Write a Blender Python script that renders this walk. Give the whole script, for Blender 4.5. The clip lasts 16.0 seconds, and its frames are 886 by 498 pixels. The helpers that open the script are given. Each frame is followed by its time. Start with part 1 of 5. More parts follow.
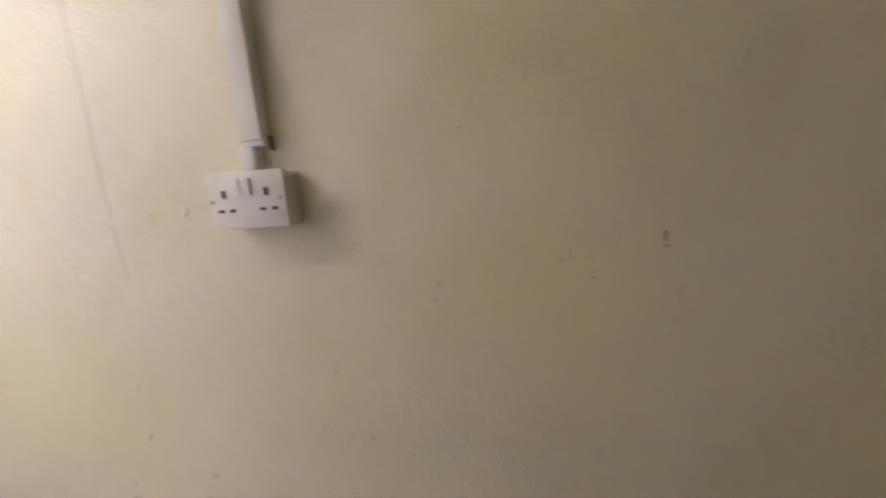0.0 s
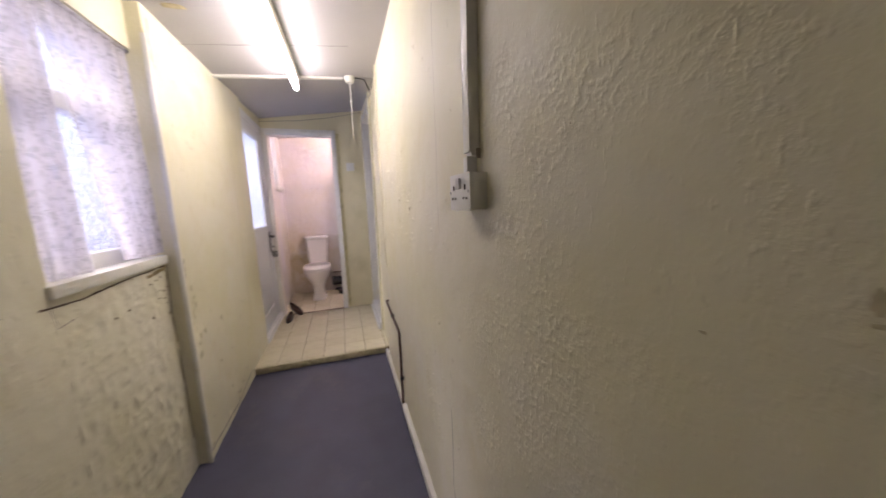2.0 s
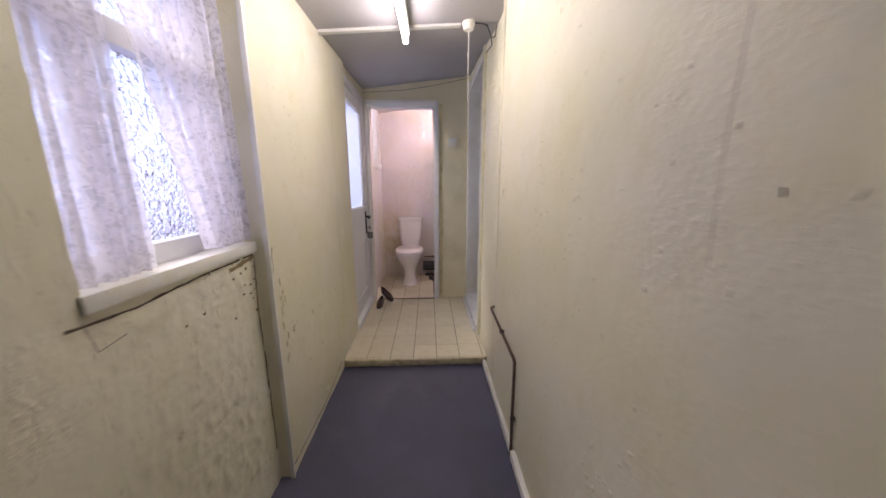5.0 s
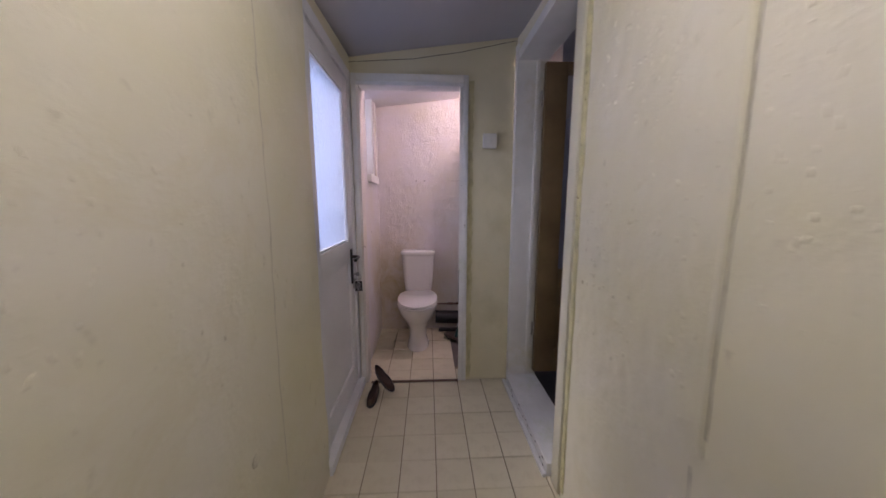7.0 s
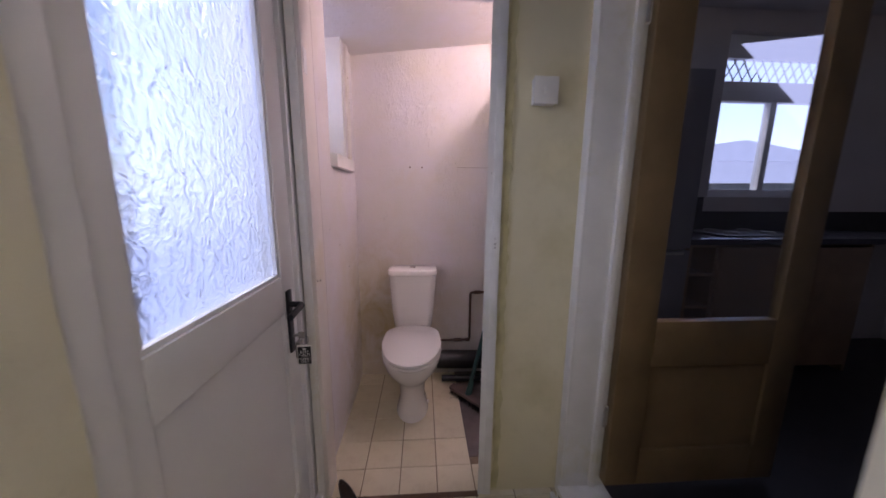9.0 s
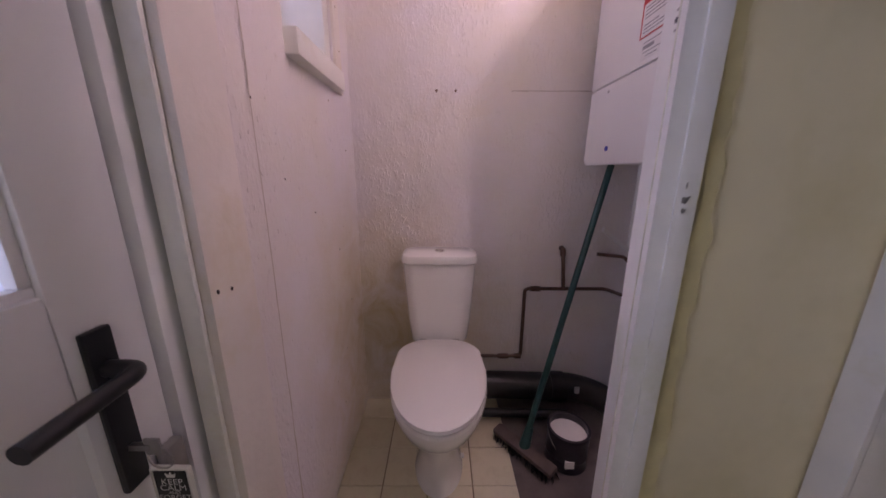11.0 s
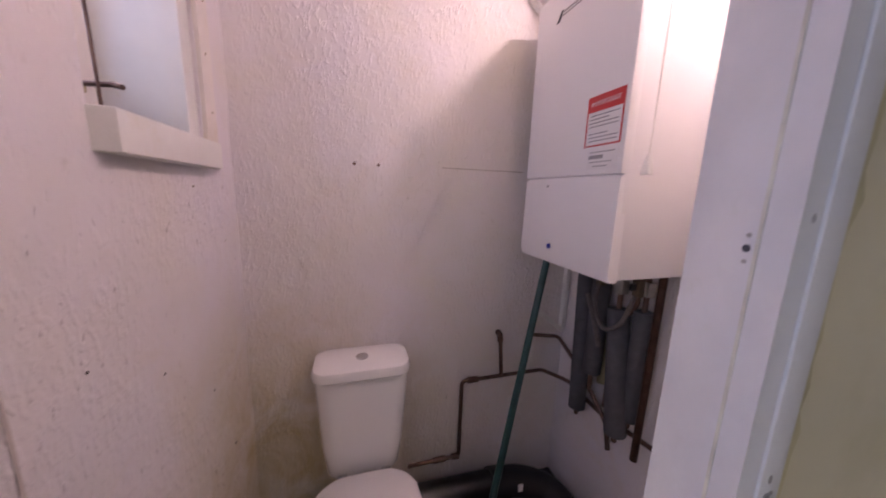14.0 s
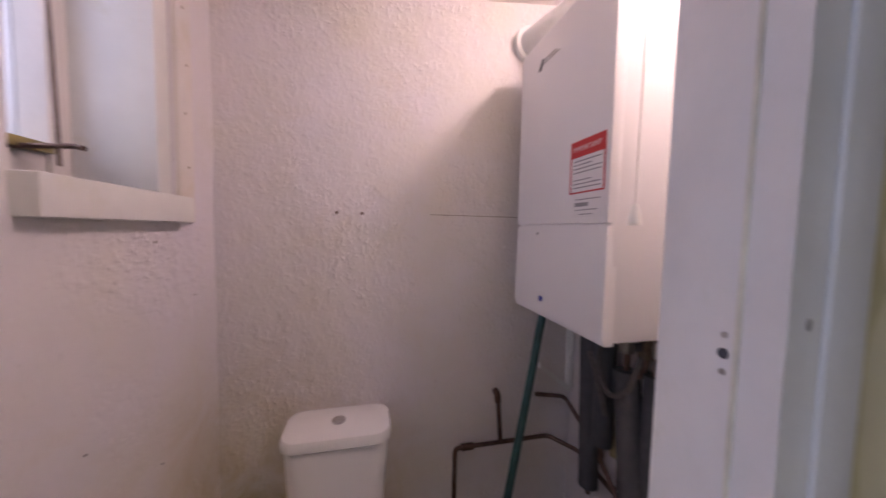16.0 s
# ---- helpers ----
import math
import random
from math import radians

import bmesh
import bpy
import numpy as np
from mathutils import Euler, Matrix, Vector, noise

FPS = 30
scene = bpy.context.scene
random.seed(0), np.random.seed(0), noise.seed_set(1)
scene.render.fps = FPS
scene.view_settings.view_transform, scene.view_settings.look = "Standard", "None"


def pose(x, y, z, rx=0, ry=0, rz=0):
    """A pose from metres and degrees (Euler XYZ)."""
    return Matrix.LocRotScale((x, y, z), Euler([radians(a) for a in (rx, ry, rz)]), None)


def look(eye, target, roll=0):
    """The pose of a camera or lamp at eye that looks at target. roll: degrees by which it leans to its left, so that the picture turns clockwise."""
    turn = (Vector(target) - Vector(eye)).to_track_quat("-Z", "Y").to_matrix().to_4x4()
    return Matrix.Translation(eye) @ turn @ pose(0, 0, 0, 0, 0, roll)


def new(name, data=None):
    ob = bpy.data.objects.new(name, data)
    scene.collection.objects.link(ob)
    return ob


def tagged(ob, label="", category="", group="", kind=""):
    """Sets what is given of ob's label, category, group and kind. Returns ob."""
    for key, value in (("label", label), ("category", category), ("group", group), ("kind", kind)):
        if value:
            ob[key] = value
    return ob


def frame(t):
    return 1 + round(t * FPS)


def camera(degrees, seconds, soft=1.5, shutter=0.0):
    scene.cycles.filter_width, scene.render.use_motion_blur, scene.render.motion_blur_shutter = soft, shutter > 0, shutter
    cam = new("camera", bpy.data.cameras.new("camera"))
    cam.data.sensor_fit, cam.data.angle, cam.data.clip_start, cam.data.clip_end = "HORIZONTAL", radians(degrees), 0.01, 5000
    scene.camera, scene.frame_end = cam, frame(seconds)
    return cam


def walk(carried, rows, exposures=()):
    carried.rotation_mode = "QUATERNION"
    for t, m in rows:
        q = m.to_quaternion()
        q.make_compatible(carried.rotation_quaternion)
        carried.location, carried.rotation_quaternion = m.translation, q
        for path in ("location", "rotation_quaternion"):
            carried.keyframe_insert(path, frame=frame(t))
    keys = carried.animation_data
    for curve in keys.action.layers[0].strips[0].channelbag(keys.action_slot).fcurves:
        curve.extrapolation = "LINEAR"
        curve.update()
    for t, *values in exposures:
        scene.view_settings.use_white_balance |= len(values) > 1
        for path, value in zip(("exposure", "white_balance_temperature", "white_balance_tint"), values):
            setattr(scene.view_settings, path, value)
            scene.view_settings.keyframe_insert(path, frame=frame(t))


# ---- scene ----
EXPO = [(0, 1.76, 6500, 26), (0.5, 1.58, 6500, 25), (1, 1.36, 6500, 24), (1.5, 1.25, 6500, 25), (3.5, 1.15, 6500, 26), (6, 0.66, 6150, 27), (7, 0.35, 6050, 28), (8, 0.25, 6100, 28), (8.5, 0.37, 6100, 27), (11, 0.24, 6250, 33), (12.5, 0.49, 6250, 33), (14.5, 0.25, 6300, 27), (16, 0.13, 6350, 24)]
cam = camera(109.9, 16.0, shutter=0.5)
PATH = [
    (0, (0.094, -2.2, 1.201), (2.045, -1.907, 0.874), -4.3),
    (0.5, (0.124, -2.283, 1.156), (1.843, -1.263, 1.083), -0.9),
    (1, (0.176, -2.332, 1.177), (1.46, -0.814, 0.955), -2.9),
    (1.5, (0.215, -2.385, 1.19), (1.188, -0.655, 0.931), -2.2),
    (2, (0.244, -2.513, 1.195), (0.847, -0.628, 0.904), -2.0),
    (2.5, (0.275, -2.601, 1.205), (0.616, -0.653, 0.903), -1.3),
    (3, (0.282, -2.632, 1.206), (0.553, -0.679, 0.872), -0.9),
    (3.5, (0.272, -2.593, 1.203), (0.482, -0.638, 0.836), -0.7),
    (6, (0.062, -1.425, 1.221), (0.128, 0.533, 0.821), 0.1),
    (6.5, (0.042, -1.133, 1.225), (0.112, 0.838, 0.89), -0.1),
    (7, (-0.014, -0.789, 1.242), (0.079, 1.188, 0.955), 0.0),
    (7.5, (-0.052, -0.54, 1.256), (0.053, 1.437, 0.972), 0.2),
    (8, (-0.047, -0.271, 1.3), (0.062, 1.704, 1.007), 0.4),
    (8.5, (-0.038, -0.081, 1.297), (0.099, 1.887, 0.973), 0.4),
    (11, (-0.102, 0.834, 1.138), (-0.095, 2.776, 0.657), 0.2),
    (11.5, (-0.092, 0.866, 1.108), (-0.111, 2.77, 0.511), 0.0),
    (12, (-0.102, 0.957, 1.126), (-0.13, 2.846, 0.467), 0.1),
    (12.5, (-0.101, 1.031, 1.172), (-0.118, 2.941, 0.578), 0.0),
    (13, (-0.119, 1.083, 1.25), (-0.094, 3.01, 0.718), 0.8),
    (13.5, (-0.137, 1.107, 1.326), (0.126, 3.021, 0.816), 1.7),
    (14, (-0.14, 1.108, 1.37), (0.425, 2.993, 1.016), 1.9),
    (14.5, (-0.128, 1.105, 1.405), (0.572, 2.961, 1.149), 2.0),
    (15, (-0.106, 1.111, 1.417), (0.656, 2.948, 1.23), 1.9),
    (15.5, (-0.046, 1.134, 1.406), (0.741, 2.966, 1.266), 1.7),
    (16, (-0.02, 1.146, 1.405), (0.434, 3.089, 1.286), 1.2),
]
walk(cam, [(t, look(eye, target, roll)) for t, eye, target, roll in PATH], EXPO)

# ---- world and light ----
world = bpy.data.worlds.new("sky")
scene.world = world
world.use_nodes = True
wn = world.node_tree.nodes
sky = wn.new("ShaderNodeTexSky")
sky.sky_type, sky.sun_disc, sky.sun_elevation, sky.sun_rotation = "NISHITA", False, radians(35), radians(250)
world.node_tree.links.new(sky.outputs[0], wn["Background"].inputs[0])
wn["Background"].inputs[1].default_value = 0.12
sun = new("sun", bpy.data.lights.new("sun", "SUN"))
sun.data.energy, sun.data.angle, sun.data.color = 0.8, radians(20), (1.0, 0.97, 0.92)
sun.matrix_world = look((-6, 3, 6), (0, 0, 0))


def area(name, eye, target, w, h, watts, colour):
    d = bpy.data.lights.new(name, "AREA")
    d.shape, d.size, d.size_y, d.energy, d.color = "RECTANGLE", w, h, watts, colour
    ob = new(name, d)
    ob.matrix_world = look(eye, target)
    return ob


DAY = (0.62, 0.70, 1.0)
area("daylight_window", (-0.69, -1.09, 1.44), (0.3, -1.09, 1.3), 0.58, 0.78, 0.95, (0.48, 0.54, 1.0))
area("daylight_door", (-0.58, 0.95, 1.42), (0.3, 0.95, 1.38), 0.44, 0.90, 1.15, (0.56, 0.68, 1.0))
area("daylight_kitchen", (2.65, 2.62, 1.90), (1.8, 0.5, 0.8), 0.9, 1.1, 2.0, DAY)
area("daylight_toilet", (-0.74, 1.80, 1.82), (0.3, 1.83, 1.5), 0.22, 0.44, 0.6, DAY)

# ---- materials ----
MATS = {}


def nodes_of(name):
    m = bpy.data.materials.new(name)
    m.use_nodes = True
    t = m.node_tree
    return m, t, t.nodes["Principled BSDF"]


def mapped(t, scale=(1, 1, 1), kind="Object"):
    c = t.nodes.new("ShaderNodeTexCoord")
    g = t.nodes.new("ShaderNodeMapping")
    g.inputs["Scale"].default_value = scale
    t.links.new(c.outputs[kind], g.inputs[0])
    return g.outputs[0]


def noise_tex(t, vec, scale, detail=4.0, rough=0.55, distort=0.0):
    n = t.nodes.new("ShaderNodeTexNoise")
    t.links.new(vec, n.inputs["Vector"])
    for k, v in (("Scale", scale), ("Detail", detail), ("Roughness", rough), ("Distortion", distort)):
        n.inputs[k].default_value = v
    return n.outputs["Fac"]


def ramp(t, fac, stops):
    r = t.nodes.new("ShaderNodeValToRGB")
    el = r.color_ramp.elements
    while len(el) < len(stops):
        el.new(0.5)
    for e, (p, c) in zip(el, stops):
        e.position, e.color = p, (*c, 1) if len(c) == 3 else c
    t.links.new(fac, r.inputs[0])
    return r.outputs[0]


def mix(t, fac, a, b, blend="MIX"):
    n = t.nodes.new("ShaderNodeMix")
    n.data_type, n.blend_type = "RGBA", blend
    for sock, v in ((n.inputs[0], fac), (n.inputs[6], a), (n.inputs[7], b)):
        if isinstance(v, bpy.types.NodeSocket):
            t.links.new(v, sock)
        else:
            sock.default_value = (*v, 1) if isinstance(v, tuple) else v
    return n.outputs[2]


def bump(t, height, strength, dist, normal=None):
    b = t.nodes.new("ShaderNodeBump")
    b.inputs["Strength"].default_value, b.inputs["Distance"].default_value = strength, dist
    t.links.new(height, b.inputs["Height"])
    if normal is not None:
        t.links.new(normal, b.inputs["Normal"])
    return b.outputs[0]


def plain(name, colour, rough=0.5, metal=0.0, vary=0.12, scale=12.0, relief=0.0, coat=0.0, dirt=None):
    """A surface with two scales of variation and a little relief."""
    if name in MATS:
        return MATS[name]
    m, t, b = nodes_of(name)
    v = mapped(t)
    lo = tuple(c * (1 - vary) for c in colour)
    hi = tuple(min(1, c * (1 + vary * 0.5)) for c in colour)
    col = ramp(t, noise_tex(t, v, scale), [(0.3, lo), (0.7, hi)])
    if dirt:
        col = mix(t, ramp(t, noise_tex(t, v, scale * 0.35, 6, 0.7), [(0.55, (0, 0, 0)), (0.75, (1, 1, 1))]), col, dirt)
    t.links.new(col, b.inputs["Base Color"])
    t.links.new(ramp(t, noise_tex(t, v, scale * 4), [(0.3, (rough * 0.94,) * 3), (0.7, (min(1, rough * 1.06),) * 3)]), b.inputs["Roughness"])
    b.inputs["Metallic"].default_value = metal
    b.inputs["Coat Weight"].default_value = coat
    if relief:
        t.links.new(bump(t, noise_tex(t, v, scale * 8), 0.6, relief), b.inputs["Normal"])
    MATS[name] = m
    return m


def plaster(name, colour, stain, fine=1.0, lumps=0.3, sparse=0.58, spots=0.35, size=1.0, halo=None, even=0.06):
    """Old hand-trowelled painted plaster: scattered drips and lumps, fine pits, stains; halo: the middle of a damp yellow stain."""
    m, t, b = nodes_of(name)
    v = mapped(t)
    c = ramp(t, noise_tex(t, v, 1.6, 5, 0.6), [(0.30, (colour[0] * 0.94, colour[1] * 0.93, colour[2] * 0.82)), (0.66, (colour[0], colour[1], min(0.8, colour[2] * 1.08)))])
    c = mix(t, ramp(t, noise_tex(t, v, 3.1, 7, 0.7, 0.6), [(0.56, (0, 0, 0)), (0.80, (0.55, 0.55, 0.55))]), c, stain)
    c = mix(t, ramp(t, noise_tex(t, mapped(t, (1, 1, 0.6)), 26, 4, 0.6, 0.4), [(0.66, (0, 0, 0)), (0.76, (spots,) * 3)]), c, tuple(k * 0.55 for k in stain))
    if halo:
        d = t.nodes.new("ShaderNodeVectorMath")
        d.operation = "DISTANCE"
        t.links.new(v, d.inputs[0])
        d.inputs[1].default_value = halo
        ring = ramp(t, d.outputs["Value"], [(0.12, (1, 1, 1)), (0.70, (0, 0, 0))])
        blot = ramp(t, noise_tex(t, v, 5.5, 6, 0.65, 0.8), [(0.36, (0.25, 0.25, 0.25)), (0.62, (0.9, 0.9, 0.9))])
        c = mix(t, mix(t, 1.0, ring, blot, "MULTIPLY"), c, (0.54, 0.44, 0.22))
    t.links.new(c, b.inputs["Base Color"])
    t.links.new(ramp(t, noise_tex(t, v, 9, 4), [(0.3, (0.46,) * 3), (0.7, (0.62,) * 3)]), b.inputs["Roughness"])
    drip = noise_tex(t, mapped(t, (9, 9, 4.5)), 5.0 * size, 2, 0.5, 0.25)
    lump = ramp(t, drip, [(sparse, (0, 0, 0)), (sparse + 0.16, (1, 1, 1))])
    patch = ramp(t, noise_tex(t, v, 2.6, 4), [(0.42, (even, even, even)), (0.64, (1, 1, 1))])
    n1 = bump(t, mix(t, 1.0, lump, patch, "MULTIPLY"), min(1.0, lumps), 0.005)
    pits = ramp(t, noise_tex(t, v, 70, 4, 0.6), [(0.45, (0, 0, 0)), (0.75, (1, 1, 1))])
    where = ramp(t, noise_tex(t, v, 4.3, 3), [(0.42, (0.15, 0.15, 0.15)), (0.62, (1, 1, 1))])
    n2 = bump(t, mix(t, 1.0, pits, where, "MULTIPLY"), min(1.0, 0.32 * fine), 0.0018, n1)
    n3 = bump(t, noise_tex(t, v, 14, 4, 0.5), min(1.0, 0.22 * fine), 0.005, n2)
    t.links.new(n3, b.inputs["Normal"])
    MATS[name] = m
    return m


CREAM = plaster("cream_plaster", (0.79, 0.75, 0.57), (0.66, 0.58, 0.34), 1.5, 0.18, 0.60, 0.35, 2.6, None, 0.35)
ROUGH = plaster("rough_plaster", (0.78, 0.75, 0.60), (0.55, 0.47, 0.29), 1.9, 0.45, 0.595, 0.6)
TOILET = plaster("toilet_plaster", (0.78, 0.74, 0.72), (0.70, 0.61, 0.48), 2.0, 0.42, 0.51, 0.22, 2.1, (-0.40, 2.19, 0.42), 0.40)
TCEIL = plaster("toilet_ceiling", (0.78, 0.75, 0.73), (0.66, 0.56, 0.46), 1.8, 0.5, 0.52)
PINKW = plain("pinkish_paint", (0.78, 0.73, 0.67), 0.5, vary=0.07, scale=6, relief=0.002, dirt=(0.68, 0.60, 0.44))
BOARD = plain("cream_board", (0.76, 0.70, 0.48), 0.45, vary=0.06, scale=3, relief=0.0006, dirt=(0.6, 0.55, 0.32))
WHITE = plain("white_gloss", (0.80, 0.79, 0.74), 0.35, vary=0.07, scale=7, relief=0.0008, dirt=(0.66, 0.62, 0.42))
CHIPPED = plain("chipped_white", (0.78, 0.78, 0.76), 0.38, vary=0.08, scale=9, relief=0.0012, dirt=(0.62, 0.66, 0.52))
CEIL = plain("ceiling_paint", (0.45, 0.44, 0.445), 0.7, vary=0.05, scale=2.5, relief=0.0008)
m, t, b = nodes_of("upvc")
b.inputs["Roughness"].default_value = 0.3
t.links.new(ramp(t, noise_tex(t, mapped(t), 3.0, 2), [(0.3, (0.79, 0.79, 0.80)), (0.7, (0.83, 0.83, 0.84))]), b.inputs["Base Color"])
UPVC = m
CERAMIC = plain("ceramic", (0.84, 0.82, 0.80), 0.08, vary=0.02, scale=3, coat=0.4)
PLASTIC = plain("white_plastic", (0.80, 0.79, 0.74), 0.3, vary=0.04, scale=20)
BOILER = plain("boiler_enamel", (0.82, 0.80, 0.78), 0.3, vary=0.02, scale=3)
BLUE = plain("blue_floor_paint", (0.085, 0.085, 0.135), 0.42, vary=0.16, scale=5, relief=0.0010, dirt=(0.13, 0.12, 0.15))
TILE = plain("cream_tile", (0.70, 0.64, 0.47), 0.22, vary=0.06, scale=6, relief=0.0003)
NEARW = plain("yellowed_white", (0.74, 0.71, 0.55), 0.42, vary=0.08, scale=4, relief=0.001, dirt=(0.62, 0.58, 0.26))
GROUT = plain("grout", (0.27, 0.21, 0.13), 0.8, vary=0.3, scale=30, relief=0.001)
BLACK = plain("black_plastic", (0.012, 0.012, 0.014), 0.35, vary=0.2, scale=15)
DARK = plain("dark_leather", (0.075, 0.042, 0.030), 0.45, vary=0.3, scale=25, relief=0.0006)
WOOD = plain("oak_door", (0.20, 0.135, 0.060), 0.4, vary=0.25, scale=5, relief=0.0006)
COPPER = plain("old_copper", (0.16, 0.10, 0.075), 0.45, 0.7, vary=0.35, scale=30, relief=0.0006)
FOAM = plain("grey_foam", (0.085, 0.085, 0.09), 0.85, vary=0.15, scale=40, relief=0.001)
GREEN = plain("green_tube", (0.02, 0.075, 0.07), 0.35, vary=0.25, scale=25)
METAL = plain("dull_metal", (0.45, 0.44, 0.42), 0.35, 0.9, vary=0.15, scale=30)
CHROME = plain("chrome", (0.7, 0.7, 0.7), 0.12, 1.0, vary=0.04)
RED = plain("red_ink", (0.55, 0.02, 0.02), 0.4, vary=0.06)
PAPER = plain("paper", (0.78, 0.76, 0.74), 0.5, vary=0.03)
INK = plain("ink", (0.05, 0.05, 0.06), 0.5)
CONCRETE = plain("bare_concrete", (0.16, 0.13, 0.12), 0.85, vary=0.35, scale=9, relief=0.002)
KFLOOR = plain("kitchen_floor", (0.03, 0.028, 0.03), 0.5, vary=0.2, scale=8)
KWALL = plain("kitchen_wall", (0.55, 0.52, 0.52), 0.7, vary=0.05, scale=3)
RAW = plain("raw_wood", (0.34, 0.27, 0.10), 0.6, vary=0.2, scale=20, relief=0.0006)


def emitter(name, colour, power):
    m, t, b = nodes_of(name)
    b.inputs["Base Color"].default_value = (0.9, 0.9, 0.9, 1)
    b.inputs["Emission Color"].default_value = (*colour, 1)
    b.inputs["Emission Strength"].default_value = power
    return m


def glass(name, rough, relief=0.0, scale=30.0, tint=(0.95, 0.97, 1.0)):
    m, t, b = nodes_of(name)
    b.inputs["Base Color"].default_value = (*tint, 1)
    b.inputs["Transmission Weight"].default_value = 1.0
    b.inputs["Roughness"].default_value = rough
    b.inputs["IOR"].default_value = 1.45
    if relief:
        v = mapped(t, (1, 1, 0.7))
        t.links.new(bump(t, noise_tex(t, v, scale, 2, 0.5, 1.5), 1.0, relief), b.inputs["Normal"])
    return m


TUBE = emitter("tube_glow", (1.0, 0.97, 0.90), 26.0)
BULB = emitter("bulb_glow", (1.0, 0.78, 0.77), 260.0)
FROST = glass("frosted_glass", 0.28, 0.007, 34, (0.84, 0.90, 1.0))
CLEAR = glass("clear_glass", 0.02)


# ---- mesh helpers ----
def box(bm, x0, y0, z0, x1, y1, z1, bevel=0.0):
    vs = [bm.verts.new((x, y, z)) for x in (x0, x1) for y in (y0, y1) for z in (z0, z1)]
    fs = [bm.faces.new([vs[i] for i in f]) for f in ((0, 1, 3, 2), (4, 6, 7, 5), (0, 4, 5, 1), (2, 3, 7, 6), (0, 2, 6, 4), (1, 5, 7, 3))]
    if bevel:
        bmesh.ops.bevel(bm, geom=list({e for f in fs for e in f.edges}), offset=bevel, segments=2, affect="EDGES", profile=0.6)
    return bm


def boxes(*rows, bevel=0.0):
    bm = bmesh.new()
    for r in rows:
        box(bm, *r, bevel=bevel)
    return bm


def tube(bm, pts, r, n=12, cap=True, radii=None):
    """A round bar along a line of points."""
    pts = [Vector(p) for p in pts]
    rings = []
    side = None
    for i, p in enumerate(pts):
        d = ((pts[min(i + 1, len(pts) - 1)] - p).normalized() + (p - pts[max(i - 1, 0)]).normalized()).normalized()
        if side is None:
            side = d.cross(Vector((0, 0, 1)) if abs(d.z) < 0.9 else Vector((1, 0, 0))).normalized()
        side = (side - d * side.dot(d)).normalized()
        up = d.cross(side)
        rr = radii[i] if radii else r
        rings.append([bm.verts.new(p + (side * math.cos(a) + up * math.sin(a)) * rr) for a in (2 * math.pi * k / n for k in range(n))])
    for a, b in zip(rings, rings[1:]):
        for k in range(n):
            bm.faces.new((a[k], a[(k + 1) % n], b[(k + 1) % n], b[k]))
    if cap:
        bm.faces.new(rings[0][::-1])
        bm.faces.new(rings[-1])
    return bm


def bend(pts, r, n=5):
    """The points of a line with its inner corners rounded."""
    pts = [Vector(p) for p in pts]
    out = [pts[0]]
    for a, b, c in zip(pts, pts[1:], pts[2:]):
        u, v = (a - b), (c - b)
        k = min(r, u.length * 0.45, v.length * 0.45)
        p, q = b + u.normalized() * k, b + v.normalized() * k
        out += [p.lerp(b, s).lerp(b.lerp(q, s), s) for s in (i / n for i in range(n + 1))]
    return out + [pts[-1]]


def loft(bm, rings, cap=(True, True)):
    rows = [[bm.verts.new(p) for p in ring] for ring in rings]
    n = len(rows[0])
    for a, b in zip(rows, rows[1:]):
        for k in range(n):
            bm.faces.new((a[k], a[(k + 1) % n], b[(k + 1) % n], b[k]))
    if cap[0]:
        bm.faces.new(rows[0][::-1])
    if cap[1]:
        bm.faces.new(rows[-1])
    return bm


def part(name, bm, material, parent=None, label="", smooth=True, move=None):
    bmesh.ops.recalc_face_normals(bm, faces=bm.faces)
    if move is not None:
        bm.transform(move)
    me = bpy.data.meshes.new(name)
    bm.to_mesh(me)
    bm.free()
    me.materials.append(material)
    if smooth:
        me.shade_smooth()
        me.set_sharp_from_angle(angle=radians(35))
    ob = new(name, me)
    if parent is not None:
        ob.parent = parent
    if label:
        ob["label"] = label
    return ob


def thing(name, label, category, at=(0, 0, 0), group="", kind=""):
    ob = new(name)
    ob.location = at
    bpy.context.view_layer.update()
    return tagged(ob, label, category, group, kind)


def lumpy(p, amp):
    return amp * (0.55 * noise.noise(Vector(p) * 2.1) + 0.3 * noise.noise(Vector(p) * 6.3) + 0.15 * noise.noise(Vector(p) * 15))


